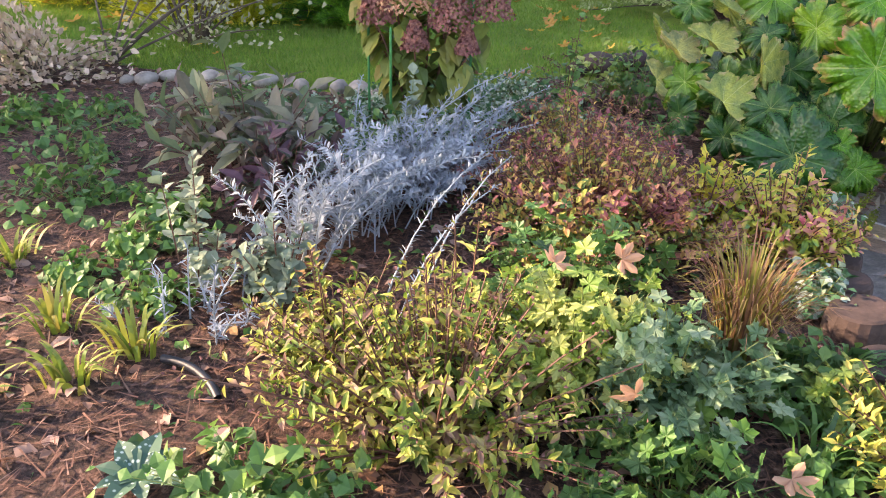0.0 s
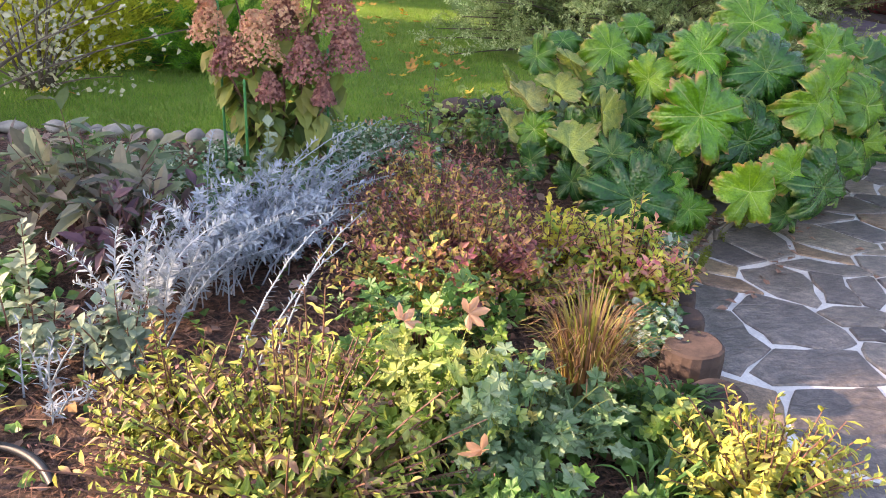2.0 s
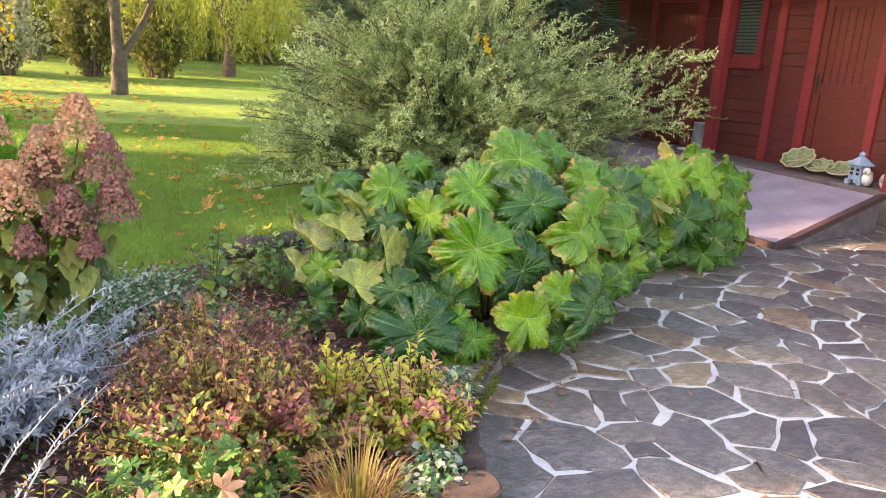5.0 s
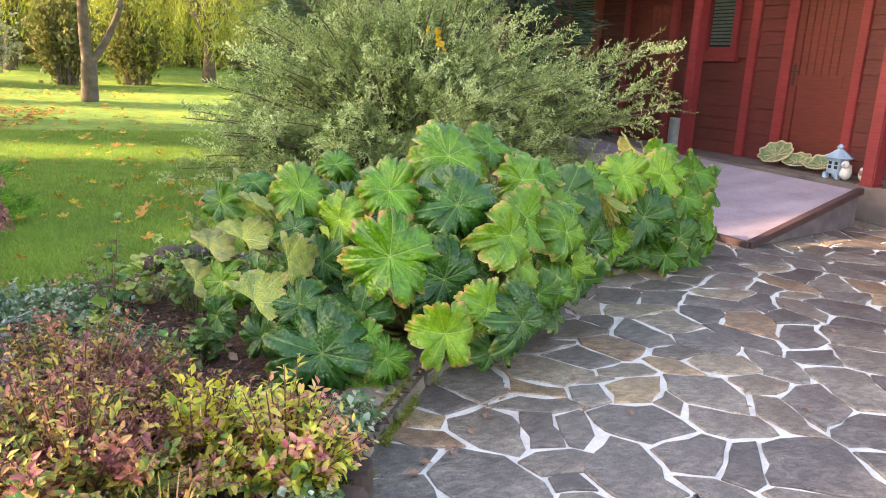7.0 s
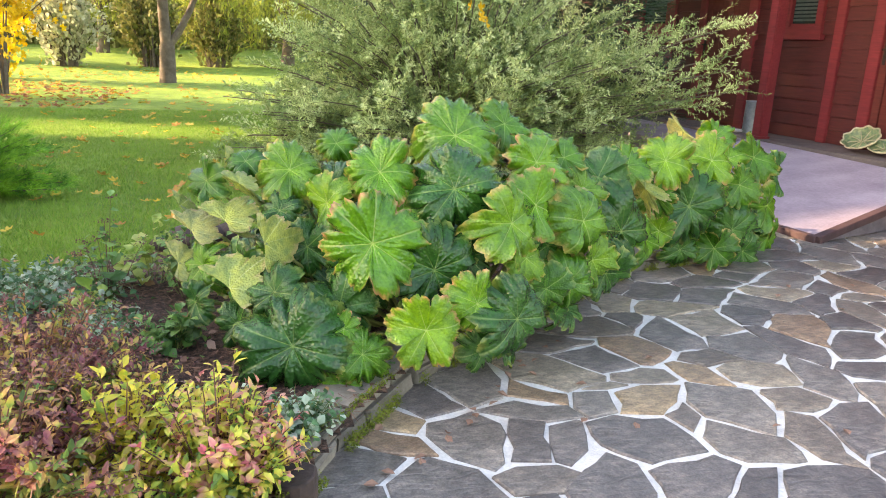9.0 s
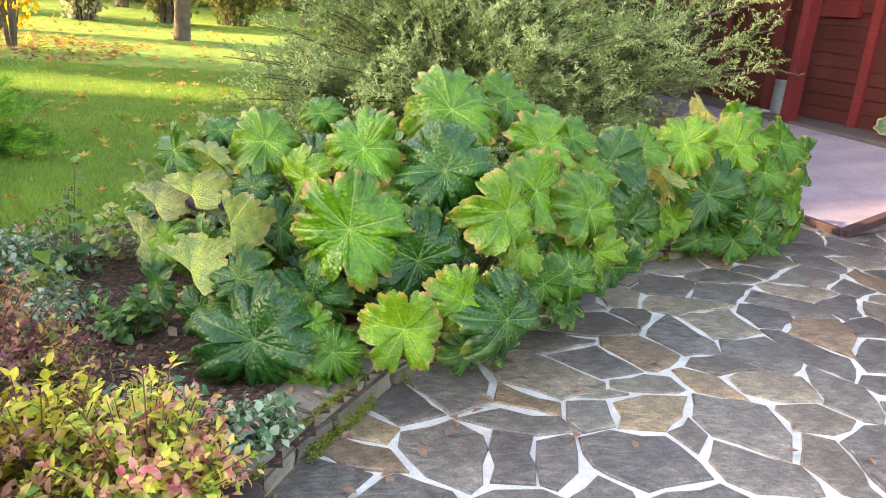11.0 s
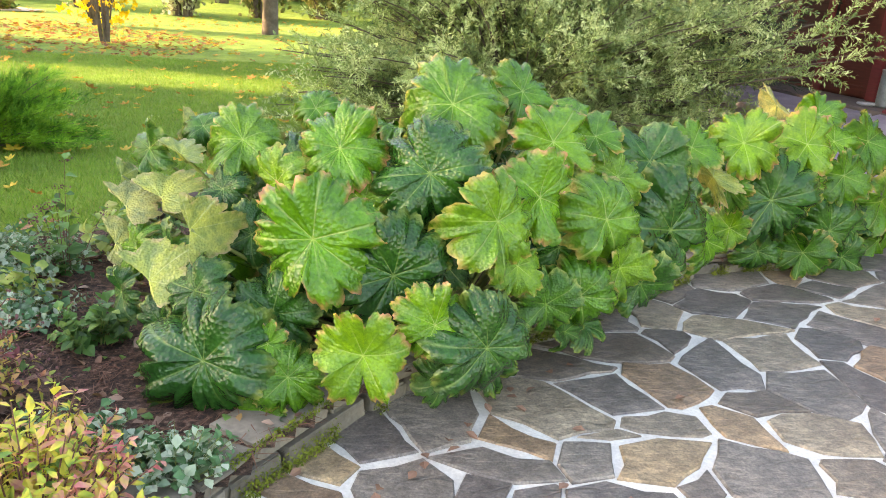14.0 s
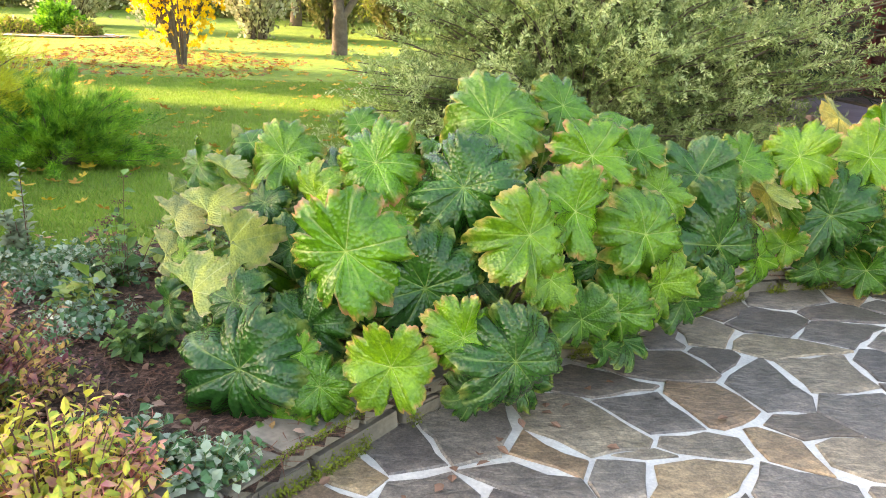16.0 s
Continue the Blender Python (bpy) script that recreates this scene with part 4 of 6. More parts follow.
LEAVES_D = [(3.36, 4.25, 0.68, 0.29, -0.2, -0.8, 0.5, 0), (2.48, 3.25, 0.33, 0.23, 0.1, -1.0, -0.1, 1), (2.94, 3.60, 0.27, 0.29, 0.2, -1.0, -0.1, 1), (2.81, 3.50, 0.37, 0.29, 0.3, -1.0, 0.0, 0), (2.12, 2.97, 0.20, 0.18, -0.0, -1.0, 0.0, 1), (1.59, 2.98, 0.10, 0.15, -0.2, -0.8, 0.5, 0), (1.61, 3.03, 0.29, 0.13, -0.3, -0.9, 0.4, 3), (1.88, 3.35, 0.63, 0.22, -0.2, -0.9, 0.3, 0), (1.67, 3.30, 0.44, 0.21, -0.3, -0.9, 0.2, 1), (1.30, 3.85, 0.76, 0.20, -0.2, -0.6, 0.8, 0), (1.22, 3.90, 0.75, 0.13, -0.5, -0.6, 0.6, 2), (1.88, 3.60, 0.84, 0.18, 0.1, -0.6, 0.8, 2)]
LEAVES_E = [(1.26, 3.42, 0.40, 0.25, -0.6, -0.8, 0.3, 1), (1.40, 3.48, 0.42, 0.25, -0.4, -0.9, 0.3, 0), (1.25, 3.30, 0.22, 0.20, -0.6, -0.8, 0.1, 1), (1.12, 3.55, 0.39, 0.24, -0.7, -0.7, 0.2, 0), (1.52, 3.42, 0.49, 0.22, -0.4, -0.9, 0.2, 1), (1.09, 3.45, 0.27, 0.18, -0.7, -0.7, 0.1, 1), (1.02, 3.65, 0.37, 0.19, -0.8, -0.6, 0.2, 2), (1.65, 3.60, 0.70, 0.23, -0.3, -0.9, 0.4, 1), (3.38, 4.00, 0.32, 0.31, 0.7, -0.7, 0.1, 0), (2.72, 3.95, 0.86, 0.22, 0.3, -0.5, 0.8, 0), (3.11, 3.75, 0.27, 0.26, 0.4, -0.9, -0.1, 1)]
umbrella_plant("large clump of round lobed green leaves beside the paving", (2.1, 3.76, 0.05), (1.05, 0.82, 0.85), LEAVES_A + LEAVES_B + LEAVES_C + LEAVES_D + LEAVES_E, 85, 3, 0.26)
FAR_LEAVES_A = [(3.83, 4.31, 0.43, 0.50, -0.2, -1.0, 0.2, 1), (4.30, 4.50, 0.23, 0.43, -0.0, -1.0, 0.1, 1), (3.63, 4.30, 0.70, 0.34, -0.3, -0.8, 0.5, 3), (4.04, 4.45, 0.68, 0.33, -0.2, -0.8, 0.6, 3), (4.08, 4.85, 0.81, 0.27, -0.4, -0.8, 0.5, 2), (4.36, 4.90, 0.77, 0.26, -0.2, -0.7, 0.7, 0), (4.61, 4.80, 0.65, 0.37, 0.2, -0.8, 0.5, 0), (4.78, 4.80, 0.32, 0.41, 0.5, -0.9, 0.1, 0), (4.34, 4.55, 0.51, 0.31, -0.0, -1.0, 0.3, 0), (3.87, 4.40, 0.14, 0.26, -0.2, -1.0, 0.0, 1), (4.11, 4.40, 0.14, 0.29, -0.2, -1.0, -0.1, 0), (4.44, 4.55, 0.07, 0.29, -0.0, -1.0, -0.1, 1)]
FAR_LEAVES_B = [(3.56, 4.25, 0.51, 0.24, -0.6, -0.8, 0.3, 0), (3.46, 4.20, 0.56, 0.29, -0.7, -0.6, 0.5, 2), (3.97, 4.40, 0.49, 0.30, -0.2, -0.9, 0.4, 0), (4.91, 4.95, 0.50, 0.33, 0.5, -0.8, 0.4, 1), (3.64, 4.30, 0.29, 0.21, -0.5, -0.9, 0.0, 3), (4.82, 4.80, 0.09, 0.29, 0.3, -0.9, -0.1, 0), (4.38, 4.75, 0.65, 0.29, -0.1, -0.8, 0.6, 3)]
umbrella_plant("smaller clump of lobed green leaves drooping over the paving edge", (4.2, 4.95, 0.05), (0.75, 0.6, 0.68), FAR_LEAVES_A + FAR_LEAVES_B, 34, 5, 0.27)

# ---------------------------------------------------------------- big willow shrub on the lawn edge
def willow_bush():
    rng = np.random.default_rng(21)
    c, R = np.array((3.3, 7.6, 0.08)), np.array((2.45, 1.5, 2.3))
    root = thing("willow_shrub", c, "broad grey-green narrow-leaved willow shrub on the lawn edge", "shrub")
    n = 400
    a, e = rng.uniform(0, 2 * math.pi, n), np.arcsin(rng.uniform(0.02, 1, n))
    d = np.stack([np.cos(a) * np.cos(e), np.sin(a) * np.cos(e), np.sin(e)], 1)
    P0 = np.stack([np.cos(a) * 0.35, np.sin(a) * 0.25, np.zeros(n)], 1)
    P2 = d * R * rng.uniform(0.6, 0.95, (n, 1))
    P1 = P2 * np.array((0.45, 0.45, 0.75)) + np.array((0, 0, 0.12))
    far = rng.uniform(0, 1, 14)
    PX = np.stack([2.2 + 0.5 * far, rng.uniform(-1.2, -0.2, 14), rng.uniform(0.6, 1.6, 14)], 1)
    P0, P2 = np.vstack([P0, np.tile((0.3, -0.1, 0.0), (14, 1))]), np.vstack([P2, PX])
    P1 = np.vstack([P1, PX * np.array((0.55, 0.55, 0.8))])
    n += 14
    V, F = tubes(P0, P1, P2, 0.014, 0.004, 5, 5)
    ob_of("branch_framework", np_mesh("branch_framework", V, F, M_BARK), root)
    k = np.repeat(np.arange(n), 22)
    t = rng.uniform(0.3, 1.0, (len(k), 1))
    q0, dd = bez(P0[k], P1[k], P2[k], t)
    out = unit(q0 / R * 0.7 + rng.normal(size=q0.shape) * 0.65 + np.array((0, 0, 0.3)))
    ln = rng.uniform(0.1, 0.34, (len(k), 1))
    q2 = q0 + out * ln + dd * 0.08
    q2[:, 2] = np.maximum(q2[:, 2], 0.1)
    q1 = (q0 + q2) / 2 + np.array((0, 0, 0.03))
    V, F = tubes(q0, q1, q2, 0.003, 0.0015, 2, 3)
    ob_of("twig_growth", np_mesh("twig_growth", V, F, M_STEM_G), root)
    m = 28
    kk = np.repeat(np.arange(len(k)), m)
    tt = np.tile(np.linspace(0.1, 1, m), len(k))[:, None]
    p, td = bez(q0[kk], q1[kk], q2[kk], tt)
    side = unit(np.cross(td, rng.normal(size=p.shape)))
    V, F = stamp(*WILLOW_LEAF, p, side * 0.85 + td * 0.6, rng.normal(size=p.shape) + np.array((0, -0.3, 1.0)), rng.uniform(0.028, 0.052, len(p)))
    ob_of("foliage", np_mesh("foliage", V, F, M_WILLOW), root)


willow_bush()
sx, sy = np.meshgrid(np.arange(1.2, 6.1, 0.08), np.arange(6.1, 8.9, 0.08))
sc = inside([(2.2, 6.9), (3.0, 6.6), (5.0, 6.6), (5.2, 7.6), (5.0, 8.6), (2.6, 8.6), (2.2, 7.8)], sx + 0.04 * np.sin(sy * 30), sy + 0.04 * np.sin(sx * 27))
si = np.arange(sx.size).reshape(sx.shape)
tagged(ob_of("shrub_soil", np_mesh("shrub_soil", np.stack([sx, sy, 0.108 + bumpy(sx, sy, 0.012, 6)], -1).reshape(-1, 3), np.stack([si[:-1, :-1], si[:-1, 1:], si[1:, 1:], si[1:, :-1]], -1)[sc[:-1, :-1]], M_MULCH, True)), "bare brown soil under the willow shrub", "soil", kind="structure")

# ---------------------------------------------------------------- planting bed, front to back
Z0 = 0.085
leafy_shrub("spirea_shrub", "low spirea with olive, yellow and brownish leaves", "shrub", (0.08, 1.5, Z0), 0.42, 0.32, 0.36, 190, 22, 0.037, LANCE, M_SPIREA_OLIVE, M_STEM_R, 1, t0=0.15, jitter=0.55, tip_mat=M_SEED, tip_n=420, tip_size=0.016)
leafy_shrub("spirea_shrub", "low spirea with yellow-green leaves beside the mulch", "shrub", (-0.18, 1.72, Z0), 0.24, 0.22, 0.3, 85, 22, 0.035, LANCE, M_SPIREA_OLIVE, M_STEM_R, 2, t0=0.15, jitter=0.55)
leafy_shrub("spirea_shrub", "low spirea shoots with dry pinkish leaves among the green", "shrub", (0.12, 1.78, Z0), 0.2, 0.14, 0.36, 22, 20, 0.042, LANCE, M_SPIREA_OLIVE, M_STEM_R, 74, t0=0.3, jitter=0.4)
leafy_shrub("spirea_shrub", "broad russet spirea with dark dried flower heads", "shrub", (0.6, 2.46, Z0), 0.46, 0.46, 0.38, 350, 25, 0.035, LANCE_MID, M_SPIREA_RED, M_STEM_R, 3, t0=0.2, jitter=0.4, tip_mat=M_SEED, tip_n=3000, tip_size=0.02)
leafy_shrub("spirea_shrub", "russet spirea with brown seed heads at the back of the bed", "shrub", (0.6, 3.0, Z0), 0.4, 0.3, 0.36, 210, 24, 0.034, LANCE_MID, M_SPIREA_RED, M_STEM_R, 4, jitter=0.4, tip_mat=M_SEED, tip_n=2600, tip_size=0.02)
leafy_shrub("spirea_shrub", "golden-yellow spirea with bright young shoots", "shrub", (0.94, 2.52, Z0), 0.17, 0.2, 0.36, 75, 22, 0.043, LANCE_MID, M_SPIREA_YEL, M_STEM_R, 5, t0=0.15, jitter=0.6)
leafy_shrub("spirea_shrub", "small spirea with pink and yellow leaves by the kerb", "shrub", (1.18, 2.42, Z0), 0.25, 0.22, 0.31, 150, 22, 0.041, LANCE_MID, M_SPIREA_PINK, M_STEM_R, 6, t0=0.15, jitter=0.5)
leafy_shrub("spirea_shrub", "yellow-green spirea spilling over the paving edge", "shrub", (1.16, 1.42, Z0), 0.26, 0.22, 0.24, 110, 22, 0.034, LANCE, M_SPIREA_LIME, M_STEM_R, 7, t0=0.15, jitter=0.5)
leafy_shrub("geranium", "mound of fresh green lobed geranium leaves", "plant", (0.42, 1.68, Z0), 0.28, 0.22, 0.32, 120, 3, 0.062, cut_leaf(5, 0.34, 320), M_GERANIUM, M_STEM_G, 8, t0=0.6, up=0.7, stem_r=0.002, whorl=0.7, jitter=0.6)
leafy_shrub("geranium", "grey-green lobed geranium leaves on long stalks", "plant", (0.62, 1.6, Z0), 0.24, 0.2, 0.27, 85, 3, 0.062, cut_leaf(5, 0.34, 320), M_GERANIUM_B, M_STEM_G, 9, t0=0.6, up=0.7, stem_r=0.002, whorl=0.7, jitter=0.6)
leafy_shrub("geranium", "low dark green lobed leaves covering the soil", "plant", (0.55, 1.3, Z0), 0.3, 0.2, 0.14, 55, 3, 0.064, cut_leaf(5, 0.34, 320), M_DARKGREEN, M_STEM_G, 10, t0=0.6, up=0.7, stem_r=0.002, jitter=0.6)
leafy_shrub("geranium", "green lobed leaves among the spirea stems", "plant", (0.42, 2.05, Z0), 0.3, 0.2, 0.28, 90, 3, 0.06, cut_leaf(5, 0.34, 320), M_DARKGREEN, M_STEM_G, 11, t0=0.6, up=0.7, stem_r=0.002, jitter=0.6)
leafy_shrub("geranium", "fresh green lobed leaves at the foot of the ornamental grass", "plant", (1.0, 1.62, Z0), 0.14, 0.12, 0.14, 22, 3, 0.055, cut_leaf(5, 0.34, 320), M_GERANIUM, M_STEM_G, 75, t0=0.6, up=0.7, stem_r=0.002, jitter=0.6)


def silver_plant():
    rng = np.random.default_rng(31)
    root = thing("silver_artemisia", (-0.1, 2.65, Z0), "sprawling silver-white wormwood with feathery spikes", "plant")
    n = 125
    s = rng.uniform(0, 1, n)
    P0 = np.stack([-0.32 + 0.5 * s + rng.normal(size=n) * 0.08, -0.42 + 0.8 * s + rng.normal(size=n) * 0.1, np.zeros(n)], 1)
    dirn = np.stack([rng.normal(0.12, 0.12, n), rng.normal(0.05, 0.12, n), rng.uniform(0.16, 0.36, n)], 1)
    P2 = P0 + dirn
    P1 = P0 + dirn * np.array((0.25, 0.25, 0.8))
    sp = [((-0.05, -0.1, 0), (0.5, 0.62, 0.42)), ((0.0, 0.0, 0), (0.56, 0.5, 0.36)), ((-0.1, 0.1, 0), (0.4, 0.5, 0.42)), ((0.1, -0.72, 0.0), (0.36, -0.42, 0.4)), ((0.05, -0.75, 0), (0.32, -0.5, 0.34)), ((0.0, -0.7, 0), (0.3, -0.34, 0.38)), ((-0.2, 0.3, 0), (-0.16, 0.34, 0.42))]
    P0 = np.vstack([P0, [a for a, b in sp]])
    P2 = np.vstack([P2, [b for a, b in sp]])
    P1 = np.vstack([P1, [(a[0] * 0.7 + b[0] * 0.3, a[1] * 0.7 + b[1] * 0.3, b[2] * 0.85) for a, b in sp]])
    V, F = tubes(P0, P1, P2, 0.003, 0.0015, 5, 4)
    ob_of("stem_growth", np_mesh("stem_growth", V, F, M_SILVER), root)
    m = 56
    k = np.repeat(np.arange(len(P0)), m)
    t = np.tile(np.linspace(0.15, 1, m), len(P0))[:, None]
    p, d = bez(P0[k], P1[k], P2[k], t)
    side = unit(np.cross(d, rng.normal(size=p.shape)))
    long = np.where(k >= n, 0.03, 0.046) * rng.uniform(0.6, 1.2, len(k)) * (1.1 - 0.5 * t[:, 0])
    V, F = stamp(*lance(0.3, 0.03, 0.1), p, side + d * 0.5 + np.array((0, 0, 0.1)), d + np.array((0, 0, 0.5)), long)
    ob_of("foliage", np_mesh("foliage", V, F, M_SILVER), root)


silver_plant()
leafy_shrub("silver_artemisia", "young silver-white wormwood shoots on the mulch", "plant", (-0.62, 1.9, Z0), 0.24, 0.14, 0.2, 12, 26, 0.035, NARROW, M_SILVER, M_SILVER, 12, t0=0.1, spread=0.7)
leafy_shrub("sage_shrub", "upright pale sage-green shoots with rounded leaves", "plant", (-0.66, 2.12, Z0), 0.1, 0.09, 0.42, 7, 22, 0.05, OVAL, M_PALE, M_STEM_R, 13, spread=0.6, jitter=0.5)
leafy_shrub("sage_shrub", "pale sage-green leafy shoots beside the wormwood", "plant", (-0.4, 2.08, Z0), 0.16, 0.13, 0.24, 24, 12, 0.045, OVAL, M_PALE, M_STEM_R, 14)
leafy_shrub("sage_shrub", "tall pale sage-green shoot in front of the hydrangea", "plant", (-0.12, 3.3, Z0), 0.06, 0.05, 0.46, 4, 24, 0.055, OVAL, M_PALE, M_STEM_G, 34, spread=0.7)
leafy_shrub("peony", "leafy peony with faded green and mauve leaves", "plant", (-0.72, 3.0, Z0), 0.42, 0.32, 0.44, 40, 9, 0.14, LANCE, M_PEONY, M_STEM_R, 15, t0=0.35)
leafy_shrub("plum_leaved_plant", "dark plum-leaved plant beside the wormwood", "plant", (-0.5, 2.72, Z0), 0.26, 0.24, 0.3, 32, 9, 0.1, LANCE, M_PLUM, M_STEM_R, 16)
for (x, y, rx, ry, sd) in ((-0.42, 3.55, 0.34, 0.3, 17), (0.25, 4.3, 0.4, 0.26, 18), (1.18, 2.12, 0.12, 0.16, 19), (1.42, 2.68, 0.16, 0.12, 20), (1.16, 2.78, 0.2, 0.12, 22), (0.55, 4.15, 0.3, 0.3, 23), (0.7, 3.6, 0.22, 0.2, 24), (-0.75, 3.75, 0.3, 0.26, 35), (-0.25, 3.95, 0.3, 0.24, 36), (0.12, 3.6, 0.26, 0.24, 37), (0.0, 4.2, 0.3, 0.16, 38), (-0.3, 3.2, 0.24, 0.2, 39), (0.35, 3.95, 0.26, 0.22, 40)):
    leafy_shrub("dead_nettle", "low silver and green variegated ground cover", "ground cover", (x, y, Z0), rx, ry, 0.13, 80, 7, 0.034, OVAL, M_LAMIUM, M_STEM_G, sd, group="variegated ground cover", stem_r=0.0018)
for (x, y, rx, ry, hh, sd) in ((-0.85, 2.5, 0.22, 0.2, 0.12, 25), (-0.12, 3.35, 0.36, 0.3, 0.2, 26), (0.98, 1.72, 0.16, 0.14, 0.12, 27), (-0.28, 1.28, 0.22, 0.14, 0.14, 28), (-1.3, 2.7, 0.4, 0.4, 0.12, 29), (1.05, 4.1, 0.2, 0.2, 0.4, 30), (1.0, 3.45, 0.14, 0.12, 0.16, 31), (-1.7, 3.4, 0.5, 0.4, 0.14, 33)):
    leafy_shrub("green_herb", "small fresh green leafy herb in the mulch", "plant", (x, y, Z0), rx, ry, hh, 34, 7, 0.05, OVAL, M_DARKGREEN, M_STEM_G, sd, group="green herbs", stem_r=0.0018)


leafy_shrub("bee_balm", "tall thin stems with round brown seed heads", "plant", (0.68, 4.1, Z0), 0.16, 0.12, 0.44, 11, 7, 0.06, OVAL, M_DARKGREEN, M_STEM_R, 61, t0=0.1, stem_r=0.0025, tip_mat=M_SEED, tip_n=260, tip_size=0.012)
leafy_shrub("sage_shrub", "upright pale sage-green shoots at the back of the bed", "plant", (0.14, 4.36, Z0), 0.1, 0.08, 0.44, 6, 24, 0.055, OVAL, M_PALE, M_STEM_R, 62, spread=0.6, jitter=0.5)
leafy_shrub("green_herb", "broad-leaved fresh green seedling in the mulch", "plant", (0.64, 3.78, Z0), 0.1, 0.09, 0.17, 5, 6, 0.1, OVAL, M_GERANIUM, M_STEM_R, 63, group="green herbs", stem_r=0.002)
leafy_shrub("green_herb", "leafy green stems behind the bare mulch", "plant", (0.86, 4.3, Z0), 0.2, 0.14, 0.3, 16, 8, 0.07, OVAL, M_GERANIUM, M_STEM_G, 64, group="green herbs", stem_r=0.002)
leafy_shrub("dead_nettle", "low silver and green variegated ground cover", "ground cover", (0.62, 3.3, Z0), 0.22, 0.16, 0.13, 70, 7, 0.038, OVAL, M_LAMIUM, M_STEM_G, 65, group="variegated ground cover", stem_r=0.0018)
leafy_shrub("spirea_shrub", "yellow-green spirea shoots beside the variegated ground cover", "shrub", (1.12, 2.66, Z0), 0.2, 0.14, 0.24, 60, 16, 0.036, LANCE_MID, M_SPIREA_PINK, M_STEM_R, 66)


HERB = leafy_shrub("green_herb", "small fresh green leafy herb in the mulch", "plant", (-1.0, 3.3, Z0), 0.13, 0.12, 0.1, 16, 6, 0.042, OVAL, M_DARKGREEN, M_STEM_G, 43, group="green herbs", stem_r=0.0016)
rng = np.random.default_rng(44)
for i in range(46):
    x, y = (rng.uniform(-3.0, -0.7), rng.uniform(1.3, 4.3)) if i < 34 else (rng.uniform(0.5, 1.15), rng.uniform(1.15, 1.75))
    copy_thing(HERB, pose(x, y, Z0, 0, 0, rng.uniform(0, 360)) @ Matrix.Scale(rng.uniform(0.5, 1.2), 4))


def blade_clump(name, label, at, n, h, out, width, mat, seed, group="", bend=0.5):
    rng = np.random.default_rng(seed)
    root = thing(name, at, label, "grass", group)
    a = rng.uniform(0, 2 * math.pi, n)
    r = rng.uniform(0.0, 0.06, n)
    P0 = np.stack([np.cos(a) * r, np.sin(a) * r, np.zeros(n)], 1)
    sp = out * rng.uniform(0.2, 1.0, n)
    hh = h * rng.uniform(0.6, 1.05, n)
    P1 = P0 + np.stack([np.cos(a) * sp * 0.3, np.sin(a) * sp * 0.3, hh], 1)
    P2 = P0 + np.stack([np.cos(a) * sp, np.sin(a) * sp, hh * (1 - bend * rng.uniform(0, 1, n))], 1)
    V, F = [], []
    segs = 6
    side = np.stack([-np.sin(a), np.cos(a), np.zeros(n)], 1)
    rowv = []
    for j in range(segs + 1):
        t = j / segs
        p, _ = bez(P0, P1, P2, t)
        w = width * (1 - t ** 2) + 0.0004
        rowv.append(np.stack([p - side * w, p + side * w], 1))
    V = np.stack(rowv, 1)
    idx = np.arange(n * (segs + 1) * 2).reshape(n, segs + 1, 2)
    F = np.stack([idx[:, :-1, 0], idx[:, :-1, 1], idx[:, 1:, 1], idx[:, 1:, 0]], -1).reshape(-1, 4)
    ob_of("blade_tuft", np_mesh("blade_tuft", V.reshape(-1, 3), F, mat), root)


blade_clump("ornamental_grass", "arching clump of bronze and green ornamental grass", (0.83, 1.78, Z0), 380, 0.37, 0.18, 0.0022, M_GRASSY, 41, bend=0.3)
for i, (x, y) in enumerate(((-0.95, 1.85), (-1.15, 1.7), (-0.8, 1.62), (-1.0, 1.5), (-1.25, 2.2), (-0.7, 1.75))):
    blade_clump("lily_clump", "short yellow-green strap leaves in the mulch", (x, y, Z0), 26, 0.12, 0.12, 0.007, M_LILY, 50 + i, "strap-leaved clumps")
for i, (x, y) in enumerate(((1.1, 1.75), (0.9, 1.42), (1.0, 1.55), (0.6, 1.12))):
    blade_clump("lily_clump", "short dark green strap leaves by the kerb", (x, y, Z0), 30, 0.14, 0.14, 0.006, M_DARKGREEN, 60 + i, "strap-leaved clumps")


def bare_branches():
    root = thing("bare_shrub", (-2.0, 4.7, Z0), "nearly bare shrub with arching grey-brown branches", "shrub")
    ends = [(1.3, 0.9, 0.75), (0.9, 1.0, 0.8), (1.5, 0.5, 0.5), (0.6, 0.7, 0.9), (0.2, 0.8, 0.8), (-0.3, 0.5, 0.8), (1.0, 0.2, 0.6)]
    rng = np.random.default_rng(77)
    for e in ends:
        V, F = tubes(np.array([(0.0, 0.0, 0.0)]), np.array([(e[0] * 0.4, e[1] * 0.4, e[2] * 0.7)]), np.array([e]), 0.008, 0.003, 7, 6)
        ob_of("branch", np_mesh("branch", V, F, M_BARK), root)
    p = np.array(ends)[rng.integers(0, len(ends), 90)] * rng.uniform(0.5, 1.0, (90, 1)) + rng.normal(size=(90, 3)) * 0.05
    V, F = stamp(*OVAL, p, rng.normal(size=p.shape), rng.normal(size=p.shape) + np.array((0, 0, 1)), rng.uniform(0.03, 0.06, 90))
    ob_of("foliage", np_mesh("foliage", V, F, M_WHITELEAF), root)


bare_branches()


